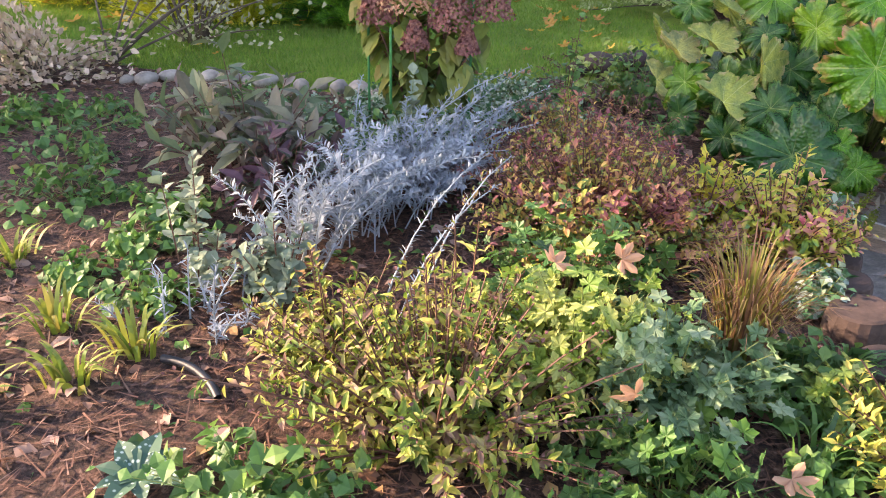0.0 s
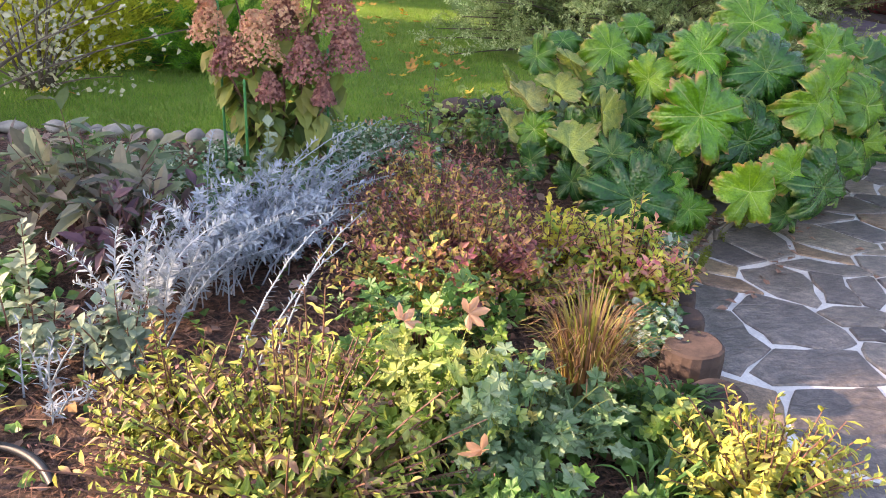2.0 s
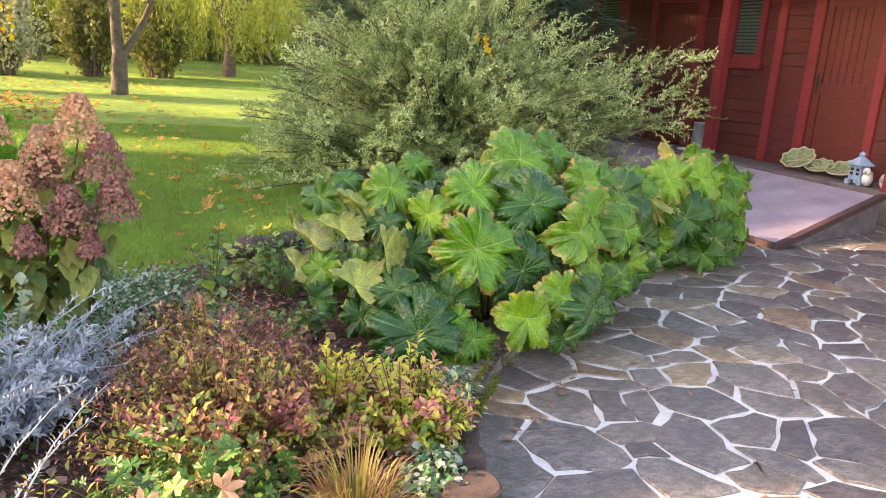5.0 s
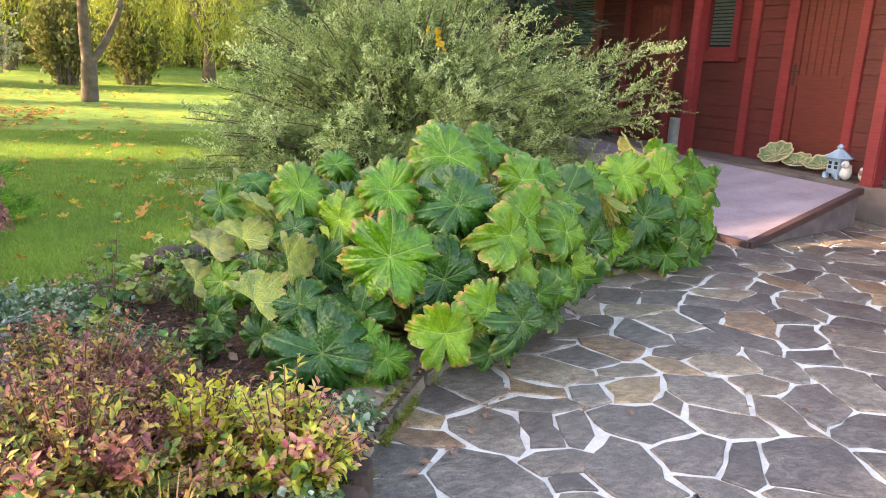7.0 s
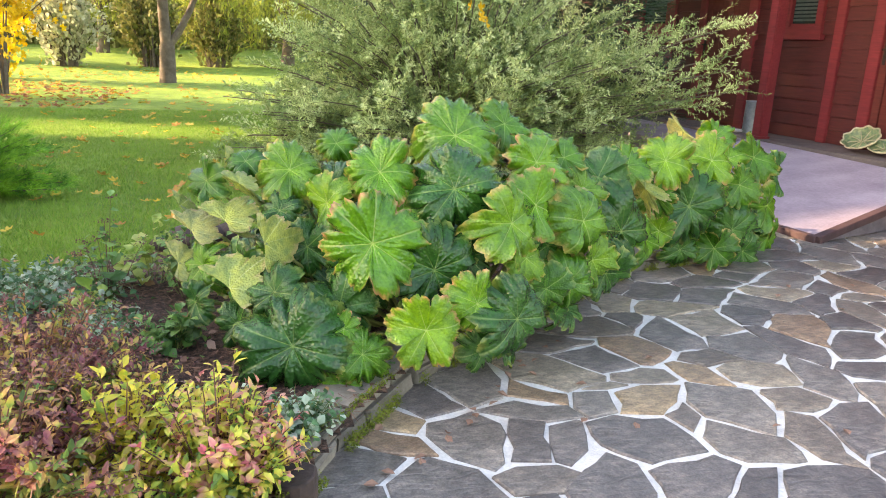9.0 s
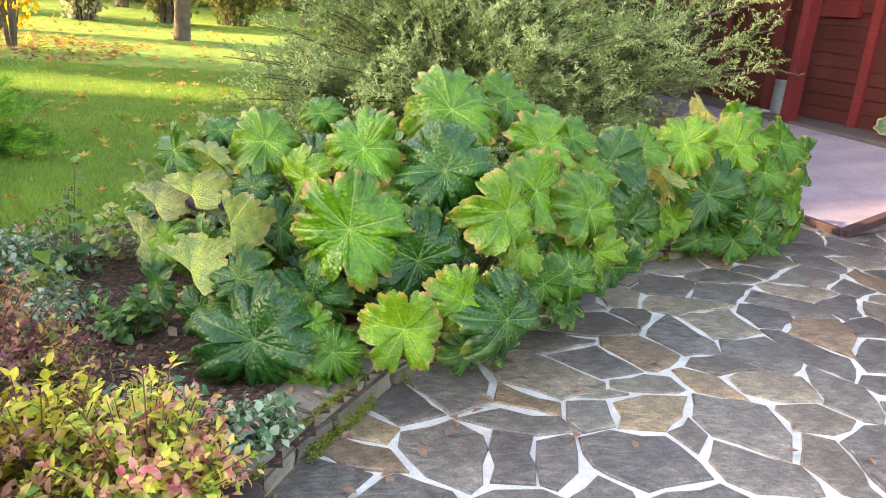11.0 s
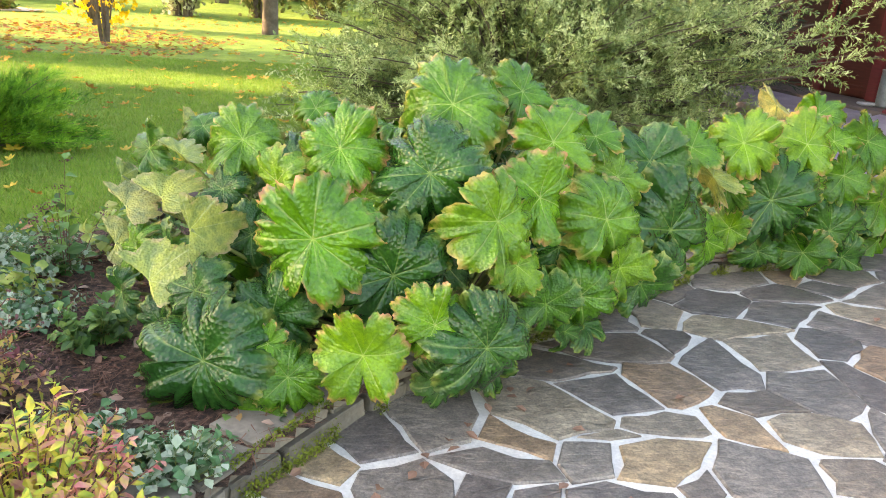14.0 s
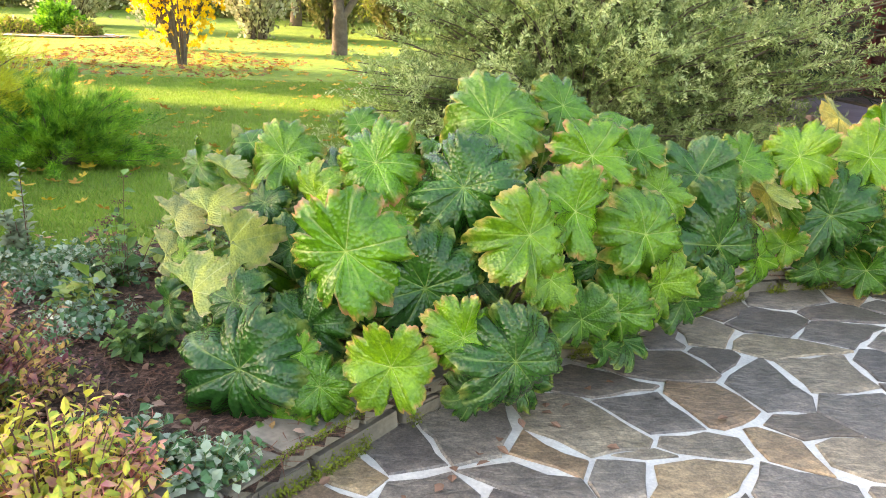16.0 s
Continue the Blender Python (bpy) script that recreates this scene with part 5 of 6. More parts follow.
def spotted_plant(at):
    rng = np.random.default_rng(71)
    root = thing("lungwort", at, "low lungwort with dark green silver-spotted leaves", "plant")
    spot_mat, nt, p = nodes_of("spotted_leaf")
    tc = nt.nodes.new("ShaderNodeTexCoord")
    v = nt.nodes.new("ShaderNodeTexVoronoi")
    v.inputs["Scale"].default_value = 75
    nt.links.new(tc.outputs["Object"], v.inputs["Vector"])
    nt.links.new(ramp(nt, v.outputs["Distance"], [(0.2, lin("a9bcae")), (0.34, lin("3a5c46"))]), p.inputs["Base Color"])
    p.inputs["Roughness"].default_value = 0.6
    for i in range(9):
        a = i * 0.75
        V, F = stamp(*lance(0.5, 0.08, 0.2, 0.45), np.array([[0, 0, 0.02]]), np.array([[math.cos(a), math.sin(a), 0.4]]), np.array([[0, 0, 1.0]]), rng.uniform(0.08, 0.13, 1))
        ob_of("leaf", np_mesh("leaf", V, F, spot_mat), root)


spotted_plant((-0.52, 1.3, Z0))


def hydrangea():
    rng = np.random.default_rng(81)
    c = np.array((-0.06, 3.78, Z0))
    root = thing("hydrangea", c, "panicle hydrangea with faded pink-brown flower heads", "shrub")
    # last value: 0 sunlit petal tone, 1 darker tone for the shaded side
    heads = [(-0.36, 0.0, 0.88, 0.12, 0), (-0.2, 0.06, 0.9, 0.11, 0), (0.02, 0.05, 0.78, 0.12, 0), (0.16, 0.04, 0.92, 0.12, 0), (-0.1, -0.1, 0.64, 0.13, 0), (-0.3, -0.04, 0.7, 0.1, 0), (0.26, 0.0, 0.76, 0.12, 1), (0.12, -0.12, 0.56, 0.11, 1), (0.3, -0.06, 0.6, 0.11, 1), (-0.04, -0.14, 0.44, 0.07, 1), (0.2, -0.14, 0.42, 0.06, 1), (-0.22, -0.1, 0.56, 0.09, 1), (0.02, 0.1, 0.7, 0.1, 1)]
    tips = np.array([(x, y, z - 0.06) for x, y, z, r, k in heads])
    n = len(heads)
    P0 = np.stack([tips[:, 0] * 0.25, tips[:, 1] * 0.25, np.zeros(n)], 1)
    P1 = tips * np.array((0.6, 0.6, 0.6))
    for a, b, e in zip(P0, P1, tips):
        V, F = tubes(np.array([a]), np.array([b]), np.array([e]), 0.008, 0.004, 6, 5)
        ob_of("stem", np_mesh("stem", V, F, M_STEM_R), root)
    m = 22
    k = np.repeat(np.arange(n), m)
    t = np.tile(np.linspace(0.08, 0.92, m), n)[:, None]
    p, d = bez(P0[k], P1[k], tips[k], t)
    side = unit(np.cross(d, rng.normal(size=p.shape)))
    V, F = stamp(*LANCE_WIDE, p, side - np.array((0, 0, 0.75)), side + np.array((0, -0.2, 0.5)), rng.uniform(0.09, 0.16, len(p)))
    ob_of("foliage", np_mesh("foliage", V, F, M_HYD_LEAF), root)
    for x, y, z, r, kind in heads:
        q = 900
        a, hgt = rng.uniform(0, 2 * math.pi, q), rng.uniform(0, 1, q)
        rad = r * (1 - hgt ** 1.3 * 0.75) * np.sqrt(rng.uniform(0.35, 1, q))
        P = np.stack([x + np.cos(a) * rad * 1.05, y + np.sin(a) * rad * 0.95, z - r * 0.7 + hgt * r * 1.75], 1)
        nz = np.stack([np.cos(a), np.sin(a), 0.6 + 0 * a], 1) + rng.normal(size=(q, 3)) * 0.5
        V, F = stamp([(0, 0.5, 0), (0.5, 0, 0.1), (0, -0.5, 0), (-0.5, 0, 0.1)], [(0, 1, 2), (0, 2, 3)], P, rng.normal(size=(q, 3)), nz, rng.uniform(0.012, 0.022, q))
        ob_of("flower_head", np_mesh("flower_head", V, F, (M_PANICLE, M_PANICLE_SHADE)[kind]), root, ("faded salmon-brown flower head", "dusky-rose flower head, darkened for the shaded side")[kind])


hydrangea()
for x, y, hh in ((-0.32, 3.74, 0.95), (0.16, 3.7, 0.62), (-0.2, 3.55, 0.5)):
    st = thing("plant_stake", (x, y, Z0), "thin green plastic plant stake holding the hydrangea", "stake", "plant stakes")
    part("rod", lathe([(0.006, 0), (0.006, hh - 0.01), (0.003, hh)], 8), M_STAKE, st)


# small stones, logs, hose, branch
def rock(name, at, r, seed, mat, label, category, group):
    rng = np.random.default_rng(seed)
    bm = bmesh.new()
    bmesh.ops.create_icosphere(bm, subdivisions=2, radius=1)
    k = rng.normal(size=(5, 3))
    sc = rng.uniform(0.75, 1.2, 3) * np.array((1.15, 1, 0.75))
    for v in bm.verts:
        co = np.array(v.co)
        f = 1 + 0.09 * sum(math.sin(2.2 * float(co @ q) + i) for i, q in enumerate(k)) / 2
        v.co = Vector(co * f * sc * r)
    ob = ob_of(name, bm_mesh(name, bm, mat, True), None, "", pose(at[0], at[1], at[2] + r * 0.5, 0, 0, rng.uniform(0, 360)))
    tagged(ob, label, category, group)


rng = np.random.default_rng(91)
for i in range(17):
    t = i / 16
    rock("field_stone", (-1.75 + 1.75 * t, 4.34 + 0.1 * math.sin(t * 5) - 0.22 * (t > 0.8) * (t - 0.8) - 0.05 * (i % 2) + 0.02 * (i % 3), 0.075), rng.uniform(0.03, 0.065), 100 + i, M_COBBLE, "rounded pale field stone edging the lawn", "stone", "edging stones")
for i, (x, y, r) in enumerate(((0.98, 4.95, 0.11), (1.12, 5.02, 0.09), (0.86, 4.9, 0.07), (1.25, 5.08, 0.1))):
    rock("dark_boulder", (x, y, 0.09), r, 130 + i, M_LOG, "dark grey boulder at the edge of the bed", "stone", "dark boulders")


def log_edge(x, y, r, h, tilt):
    b = thing("log_edging", (x, y, 0.0), "short dark weathered round log set upright as bed edging", "log", "edging logs")
    bm = lathe([(r * 0.98, 0), (r, h * 0.3), (r * 0.99, h * 0.8), (r * 0.95, h * 0.97), (r * 0.85, h)], 18)
    for v in bm.verts:
        a = math.atan2(v.co.y, v.co.x)
        v.co.x *= 1 + 0.05 * math.sin(3 * a + x * 9)
        v.co.y *= 1 + 0.05 * math.sin(2 * a + y * 7)
        v.co.z += 0.01 * v.co.x / r
    part("trunk_piece", bm, M_LOG, b, smooth=False)


for x, y, r, h in ((1.24, 1.98, 0.09, 0.17), (1.2, 1.75, 0.085, 0.15), (1.3, 2.2, 0.08, 0.14), (1.12, 1.5, 0.08, 0.13), (1.38, 2.4, 0.07, 0.12)):
    log_edge(x, y, r, h, 0)

V, F = tubes(np.array([(-0.62, 1.72, 0.098)]), np.array([(-0.5, 1.68, 0.115)]), np.array([(-0.44, 1.58, 0.092)]), 0.011, 0.011, 16, 8)
tagged(ob_of("garden_hose", np_mesh("garden_hose", V, F, M_HOSE, True)), "short length of black hose lying on the mulch", "hose")
V, F = tubes(np.array([(0.99, 1.25, 0.1)]), np.array([(1.08, 1.6, 0.11)]), np.array([(1.02, 1.95, 0.1)]), 0.012, 0.012, 12, 8)
tagged(ob_of("garden_hose", np_mesh("garden_hose", V, F, M_HOSE, True)), "black irrigation hose along the bed edge", "hose")


def shrub_cloud(name, label, at, R, n, m, leaf, size, mat, bark, seed, trunk_r=0.03, category="shrub", base=0.25, low=0.05, scatter=0.09):
    """A woody shrub or tree crown: limbs from the base, small sprays of leaves along their outer halves."""
    rng = np.random.default_rng(seed)
    root = thing(name, at, label, category)
    a, e = rng.uniform(0, 2 * math.pi, n), np.arcsin(rng.uniform(low, 1, n))
    d = np.stack([np.cos(a) * np.cos(e), np.sin(a) * np.cos(e), np.sin(e)], 1)
    P0 = np.stack([np.cos(a) * base * 0.3, np.sin(a) * base * 0.3, np.zeros(n)], 1)
    P2 = d * np.array(R) * rng.uniform(0.6, 1.05, (n, 1))
    P1 = P2 * np.array((0.4, 0.4, 0.65))
    V, F = tubes(P0, P1, P2, trunk_r, trunk_r * 0.15, 5, 5)
    ob_of("branch_framework", np_mesh("branch_framework", V, F, bark), root)
    k = np.repeat(np.arange(n), m)
    t = rng.uniform(0.35, 1.05, (len(k), 1))
    p, dd = bez(P0[k], P1[k], P2[k], t)
    p = p + rng.normal(size=p.shape) * np.array(R) * scatter
    p[:, 2] = np.maximum(p[:, 2], 0.03)
    X = dd + rng.normal(size=p.shape) * 0.45 + np.array((0, 0, 0.2))
    V, F = stamp(*leaf, p, X, rng.normal(size=p.shape) + np.array((0, 0, 1.0)), size * rng.uniform(0.6, 1.3, len(p)))
    ob_of("crown", np_mesh("crown", V, F, mat), root)
    return root


PLUME = ([(0, 0.025, 0), (0, -0.025, 0), (1, 0, 0.12), (0.2, 0.02, 0), (0.28, 0, 0), (0.62, 0.2, 0.06), (0.4, 0.02, 0), (0.48, -0.01, 0), (0.8, -0.2, 0.08)], [(0, 1, 2), (3, 4, 5), (6, 7, 8)])
SPRAY = ([(0, 0, 0), (0.5, 0.09, 0.03), (1, 0, 0.1), (0.5, -0.09, 0.03), (0.3, 0.3, 0.05), (0.3, -0.3, 0.05), (0.65, 0.28, 0.1), (0.65, -0.28, 0.1)], [(0, 1, 2), (0, 2, 3), (0, 1, 4), (0, 5, 3), (1, 2, 6), (3, 7, 2)])
shrub_cloud("juniper", "spreading bright green juniper on the lawn", (-0.72, 6.5, 0.08), (0.78, 0.6, 0.62), 130, 260, PLUME, 0.085, M_JUNIPER, M_BARK, 140, 0.012, scatter=0.028)
shrub_cloud("golden_conifer", "golden-yellow conifer shrub beyond the stones", (-1.75, 6.5, 0.08), (0.95, 0.7, 1.35), 160, 220, PLUME, 0.12, M_THUJA, M_BARK, 141, 0.014)
shrub_cloud("variegated_shrub", "airy shrub with white-edged leaves", (-1.75, 5.5, 0.08), (0.75, 0.6, 1.1), 26, 26, OVAL, 0.042, M_WHITELEAF, M_BARK, 142, 0.01)
shrub_cloud("variegated_shrub", "low pale-leaved shrub at the edge of the mulch", (-2.3, 4.4, 0.08), (0.6, 0.5, 0.5), 40, 40, LANCE_WIDE, 0.045, M_PALEDRY, M_BARK, 143, 0.008)
shrub_cloud("golden_conifer", "yellow-green conifer shrub behind the mulch", (-3.2, 7.2, 0.08), (1.1, 0.9, 1.2), 110, 180, PLUME, 0.14, M_THUJA, M_BARK, 144, 0.02)
shrub_cloud("maple_sapling", "young maple with bright yellow autumn leaves", (-2.45, 15.2, 0.08), (0.7, 0.7, 3.0), 11, 16, palmate(5, 0.4), 0.12, M_MAPLE, M_BARK, 145, 0.022, "tree", low=0.4)
shrub_cloud("maple_sapling", "tall young maple with bright yellow leaves", (-3.9, 19.5, 0.08), (1.7, 1.4, 4.6), 40, 50, palmate(5, 0.4), 0.15, M_MAPLE, M_BARK, 146, 0.04, "tree", low=0.4)

# lawn island bed with pale gravel
V = [(-9.3, 23.6, 0.1)] + [(-9.3 + 2.6 * math.cos(i * 0.2618) * (1 + 0.08 * math.sin(i * 2)), 23.6 + 1.5 * math.sin(i * 0.2618), 0.115) for i in range(24)]
tagged(ob_of("gravel_patch", np_mesh("gravel_patch", V, [(0, 1 + i, 1 + (i + 1) % 24) for i in range(24)], M_SAND)), "pale gravel island in the lawn", "gravel", kind="structure")
shrub_cloud("feathery_shrub", "feathery light green shrub on the gravel island", (-8.6, 23.8, 0.12), (0.7, 0.6, 0.9), 50, 60, SPRAY, 0.15, M_JUNIPER, M_BARK, 147, 0.01)
shrub_cloud("brown_shrub", "low bronze shrub on the gravel island", (-9.6, 23.3, 0.12), (0.7, 0.5, 0.45), 30, 60, OVAL, 0.1, M_SPIREA_OLIVE, M_BARK, 148, 0.01)
shrub_cloud("brown_shrub", "low bronze shrub on the gravel island", (-7.7, 23.4, 0.12), (0.5, 0.5, 0.4), 30, 50, OVAL, 0.1, M_SPIREA_OLIVE, M_BARK, 149, 0.01)


def forked_tree(at):
    root = thing("forked_tree", at, "bare-stemmed lawn tree with a low fork", "tree")
    P0 = np.array([(0, 0, -0.05), (0.02, 0, 0.75), (0.02, 0, 0.8), (0.0, 0, 2.6), (0.7, 0, 2.1)])
    P1 = np.array([(0.02, 0, 0.4), (-0.06, 0, 1.6), (0.4, 0.05, 1.2), (-0.2, 0, 3.4), (0.9, 0.1, 2.7)])
    P2 = np.array([(0.02, 0, 0.85), (-0.03, 0, 2.7), (0.78, 0.1, 2.2), (0.1, 0.1, 4.4), (1.0, 0.2, 4.0)])
    V, F = tubes(P0, P1, P2, np.array((0.2, 0.14, 0.1, 0.1, 0.06)), np.array((0.17, 0.1, 0.06, 0.03, 0.03)), 8, 9)
    ob_of("trunk", np_mesh("trunk", V, F, M_BARK, True), root)
    rng = np.random.default_rng(160)
    n = 5000
    p = np.stack([rng.normal(0.3, 1.1, n), rng.normal(0, 1.0, n), rng.uniform(2.6, 5.4, n)], 1)
    V, F = stamp(*OVAL, p, rng.normal(size=p.shape), rng.normal(size=p.shape) + np.array((0, 0, 1)), rng.uniform(0.07, 0.13, n))
    ob_of("crown", np_mesh("crown", V, F, M_HEDGE), root)


forked_tree((-0.12, 19.8, 0.08))


def weeping_willow(at, R, h, n, seed):
    rng = np.random.default_rng(seed)
    root = thing("weeping_willow", at, "weeping willow with long yellow-green hanging shoots", "tree")
    V, F = tubes(np.array([(0, 0, -0.1), (0, 0, 1.9), (0, 0, 1.9), (0, 0, 1.9)]), np.array([(0.1, 0, 1), (0.8, 0, 3), (-0.8, 0.2, 3.2), (0.1, -0.5, 3.4)]), np.array([(0, 0, 2), (2, 0.4, h * 0.8), (-2, 0.5, h * 0.8), (0.2, -1.2, h * 0.9)]), 0.28, 0.1, 7, 9)
    ob_of("trunk", np_mesh("trunk", V, F, M_BARK, True), root)
    a, r = rng.uniform(0, 2 * math.pi, n), R * np.sqrt(rng.uniform(0.05, 1, n))
    top = h * (1 - 0.35 * (r / R) ** 2) * rng.uniform(0.75, 1.0, n)
    low = rng.uniform(0.5, 2.4, n)
    m = 46
    k = np.repeat(np.arange(n), m)
    t = np.tile(np.linspace(0, 1, m), n)
    sway = rng.normal(0, 0.25, n)
    p = np.stack([np.cos(a[k]) * r[k] + sway[k] * t, np.sin(a[k]) * r[k], top[k] * (1 - t) + low[k] * t], 1) + rng.normal(size=(n * m, 3)) * 0.05
    V, F = stamp(*SLIVER, p, rng.normal(size=p.shape) * 0.5 + np.array((0, 0, -1.0)), rng.normal(size=p.shape), rng.uniform(0.12, 0.24, len(p)))
    ob_of("hanging_foliage", np_mesh("hanging_foliage", V, F, M_WEEPING), root)


weeping_willow((3.4, 30.0, 0.2), 4.6, 7.0, 700, 171)
weeping_willow((-3.5, 34.0, 0.3), 4.0, 7.5, 500, 172)
for i, (x, y, rx, h) in enumerate(((-3.3, 25.5, 1.3, 3.2), (-1.0, 26.5, 1.2, 3.4), (-6.5, 26.8, 1.6, 3.4), (0.9, 27.5, 1.2, 3.0), (-10.5, 29.0, 2.0, 3.6), (-13.5, 27.0, 1.8, 3.0), (6.8, 26.0, 2.0, 3.6))):
    shrub_cloud("lawn_shrub", "many-stemmed shrub with thinning yellow-green leaves", (x, y, 0.1), (rx, rx * 0.8, h), 44, 80, OVAL, 0.14, M_HEDGE if i % 2 else M_WHITELEAF, M_BARK, 180 + i, 0.03, low=0.35, base=0.9)


def far_woods():
    rng = np.random.default_rng(190)
    n = 60000
    x = rng.uniform(-45, 40, n)
    edge = 40 + 2.5 * np.sin(x * 0.35) + 1.5 * np.sin(x * 0.9)
    y = edge + np.abs(rng.normal(0, 2.2, n))
    top = 8 + 2.2 * np.sin(x * 0.5 + 1) + 1.5 * np.sin(x * 1.3)
    z = top * rng.uniform(0, 1, n) ** 0.8
    y += (z / top) ** 2 * 2
    p = np.stack([x, y, z + 0.3], 1)
    V, F = stamp(*WILLOW_LEAF, p, rng.normal(size=p.shape), rng.normal(size=p.shape) + np.array((0, -0.7, 0.6)), rng.uniform(0.4, 0.9, n))
    tagged(ob_of("far_woods", np_mesh("far_woods", V, F, M_HEDGE)), "mixed autumn trees closing the end of the garden", "woods", kind="stuff")


far_woods()


def tree_row():
    """Tall trees added along the west side of the garden, beyond the view, to cast shade."""
    rng = np.random.default_rng(195)
    # spaced so that sun still reaches the golden conifer and far lawn
    for x, y in ((-13.2, 5.85), (-12.9, 6.85), (-12.5, 9.75), (-12.35, 10.7), (-11.7, 14.4), (-11.5, 15.5)):
        root = thing("boundary_tree", (x, y, 0.05), "tall leafy tree added out of view to shade the garden", "tree", "boundary trees")
        V, F = tubes(np.array([(0, 0, -0.1)]), np.array([(0.1, 0, 4)]), np.array([(0, 0, 10.0)]), 0.26, 0.06, 6, 8)
        ob_of("trunk", np_mesh("trunk", V, F, M_BARK, True), root)
        n = 9500
        d = unit(rng.normal(size=(n, 3))) * rng.uniform(0.3, 1, (n, 1)) ** 0.5 * np.array((1.3, 1.1, 6.3)) + np.array((0, 0, 6.6))
        V, F = stamp(*WILLOW_LEAF, d, rng.normal(size=d.shape), rng.normal(size=d.shape), rng.uniform(0.3, 0.6, n))
        ob_of("crown", np_mesh("crown", V, F, M_HEDGE), root)


tree_row()


def dark_conifer(x, y, h, r, seed):
    rng = np.random.default_rng(seed)
    root = thing("dark_conifer", (x, y, 0.07), "tall dark green conifer behind the willow shrub, sized to shade house", "tree", "dark conifers")
    V, F = tubes(np.array([(0, 0, -0.1)]), np.array([(0.05, 0, h * 0.5)]), np.array([(0, 0, h)]), 0.16, 0.02, 6, 8)
    ob_of("trunk", np_mesh("trunk", V, F, M_BARK, True), root)
    n = 26000
    z = h * (1 - np.sqrt(rng.uniform(0.0, 1, n)) * 0.93)
    a = rng.uniform(0, 2 * math.pi, n)
    tier = 0.75 + 0.25 * np.sin(z * 9 + 3 * np.sin(a * 3))
    rad = r * (1 - z / h) * tier * np.sqrt(rng.uniform(0.15, 1, n)) + 0.05
    p = np.stack([np.cos(a) * rad, np.sin(a) * rad, z], 1)
    V, F = stamp(*PLUME, p, np.stack([np.cos(a), np.sin(a), -0.2 + 0 * a], 1) + rng.normal(size=p.shape) * 0.3, rng.normal(size=p.shape) * 0.4 + np.array((0, 0, 1)), rng.uniform(0.16, 0.3, n))
    ob_of("crown", np_mesh("crown", V, F, M_DARKFIR), root)


# one dark conifer stands here; the others are added to shade the house
dark_conifer(3.7, 9.7, 8.0, 1.9, 400)
dark_conifer(4.1, 11.6, 8.0, 2.0, 401)
dark_conifer(4.9, 9.4, 7.0, 1.9, 404)
dark_conifer(4.1, 11.9, 7.0, 1.6, 402)
dark_conifer(4.6, 13.6, 7.0, 1.6, 403)
tagged(ob_of("backdrop", np_mesh("backdrop", [(-70, 52, -1), (70, 52, -1), (70, 52, 11), (-70, 52, 11)], [(0, 1, 2, 3)], surface("distant_trees", "2f3a22", "6b6f40", 0.6, 4, 0.95, 0.3))), "dark distant tree line", "backdrop", kind="structure")

# ---------------------------------------------------------------- lawn grass, litter and fallen leaves
def strew(name, label, category, poly, n, leaf, size, mat, z, seed, tilt=0.25, density=None):
    rng = np.random.default_rng(seed)
    xs, ys = [q[0] for q in poly], [q[1] for q in poly]
    X, Y = rng.uniform(min(xs), max(xs), n * 3), rng.uniform(min(ys), max(ys), n * 3)
    ok = inside(poly, X, Y)
    if density is not None:
        ok &= rng.uniform(0, 1, n * 3) < density(X, Y)
    X, Y = X[ok][:n], Y[ok][:n]
    P = np.stack([X, Y, z(X, Y) + rng.uniform(0.002, 0.012, len(X))], 1)
    A = rng.uniform(0, 2 * math.pi, len(X))
    D = np.stack([np.cos(A), np.sin(A), rng.normal(0, tilt * 0.5, len(X))], 1)
    N = np.stack([rng.normal(0, tilt, len(X)), rng.normal(0, tilt, len(X)), np.ones(len(X))], 1)
    V, F = stamp(*leaf, P, D, N, size * rng.uniform(0.6, 1.3, len(X)))
    tagged(ob_of(name, np_mesh(name, V, F, mat)), label, category, kind="stuff")


def lawn_z(X, Y):
    return 0.075 + bumpy(X, Y, 0.02, 0.9)


def bed_z(X, Y):
    return 0.085 + bumpy(X, Y, 0.012, 5) + bumpy(X, Y, 0.006, 23)


LAWN_NEAR = [(-5.5, 5.7), (-4.5, 5.62), (-2.0, 4.78), (-1.0, 4.33), (-0.2, 4.38), (0.4, 4.64), (1.0, 5.04), (1.6, 5.24), (2.0, 6.2), (1.7, 8.0), (2.0, 13.0), (-5.5, 13.0)]
rng = np.random.default_rng(201)
X, Y = rng.uniform(-4.5, 2.2, 260000), 4.2 + 8.8 * rng.uniform(0, 1, 260000) ** 1.5
ok = inside(LAWN_NEAR, X, Y)
X, Y = X[ok], Y[ok]
P = np.stack([X, Y, lawn_z(X, Y)], 1)
V, F = stamp(*NEEDLE, P, np.stack([rng.normal(0, 0.5, len(X)), rng.normal(0, 0.5, len(X)), np.ones(len(X))], 1), rng.normal(size=P.shape), rng.uniform(0.02, 0.045, len(X)))
V = V.reshape(-1, 3, 3)
mid = (V[:, 0] + V[:, 1]) / 2
V[:, 0], V[:, 1] = mid + (V[:, 0] - mid) * 2.2, mid + (V[:, 1] - mid) * 2.2
tagged(ob_of("lawn_blades", np_mesh("lawn_blades", V.reshape(-1, 3), F, M_BLADES)), "short mown green grass", "grass", kind="stuff")

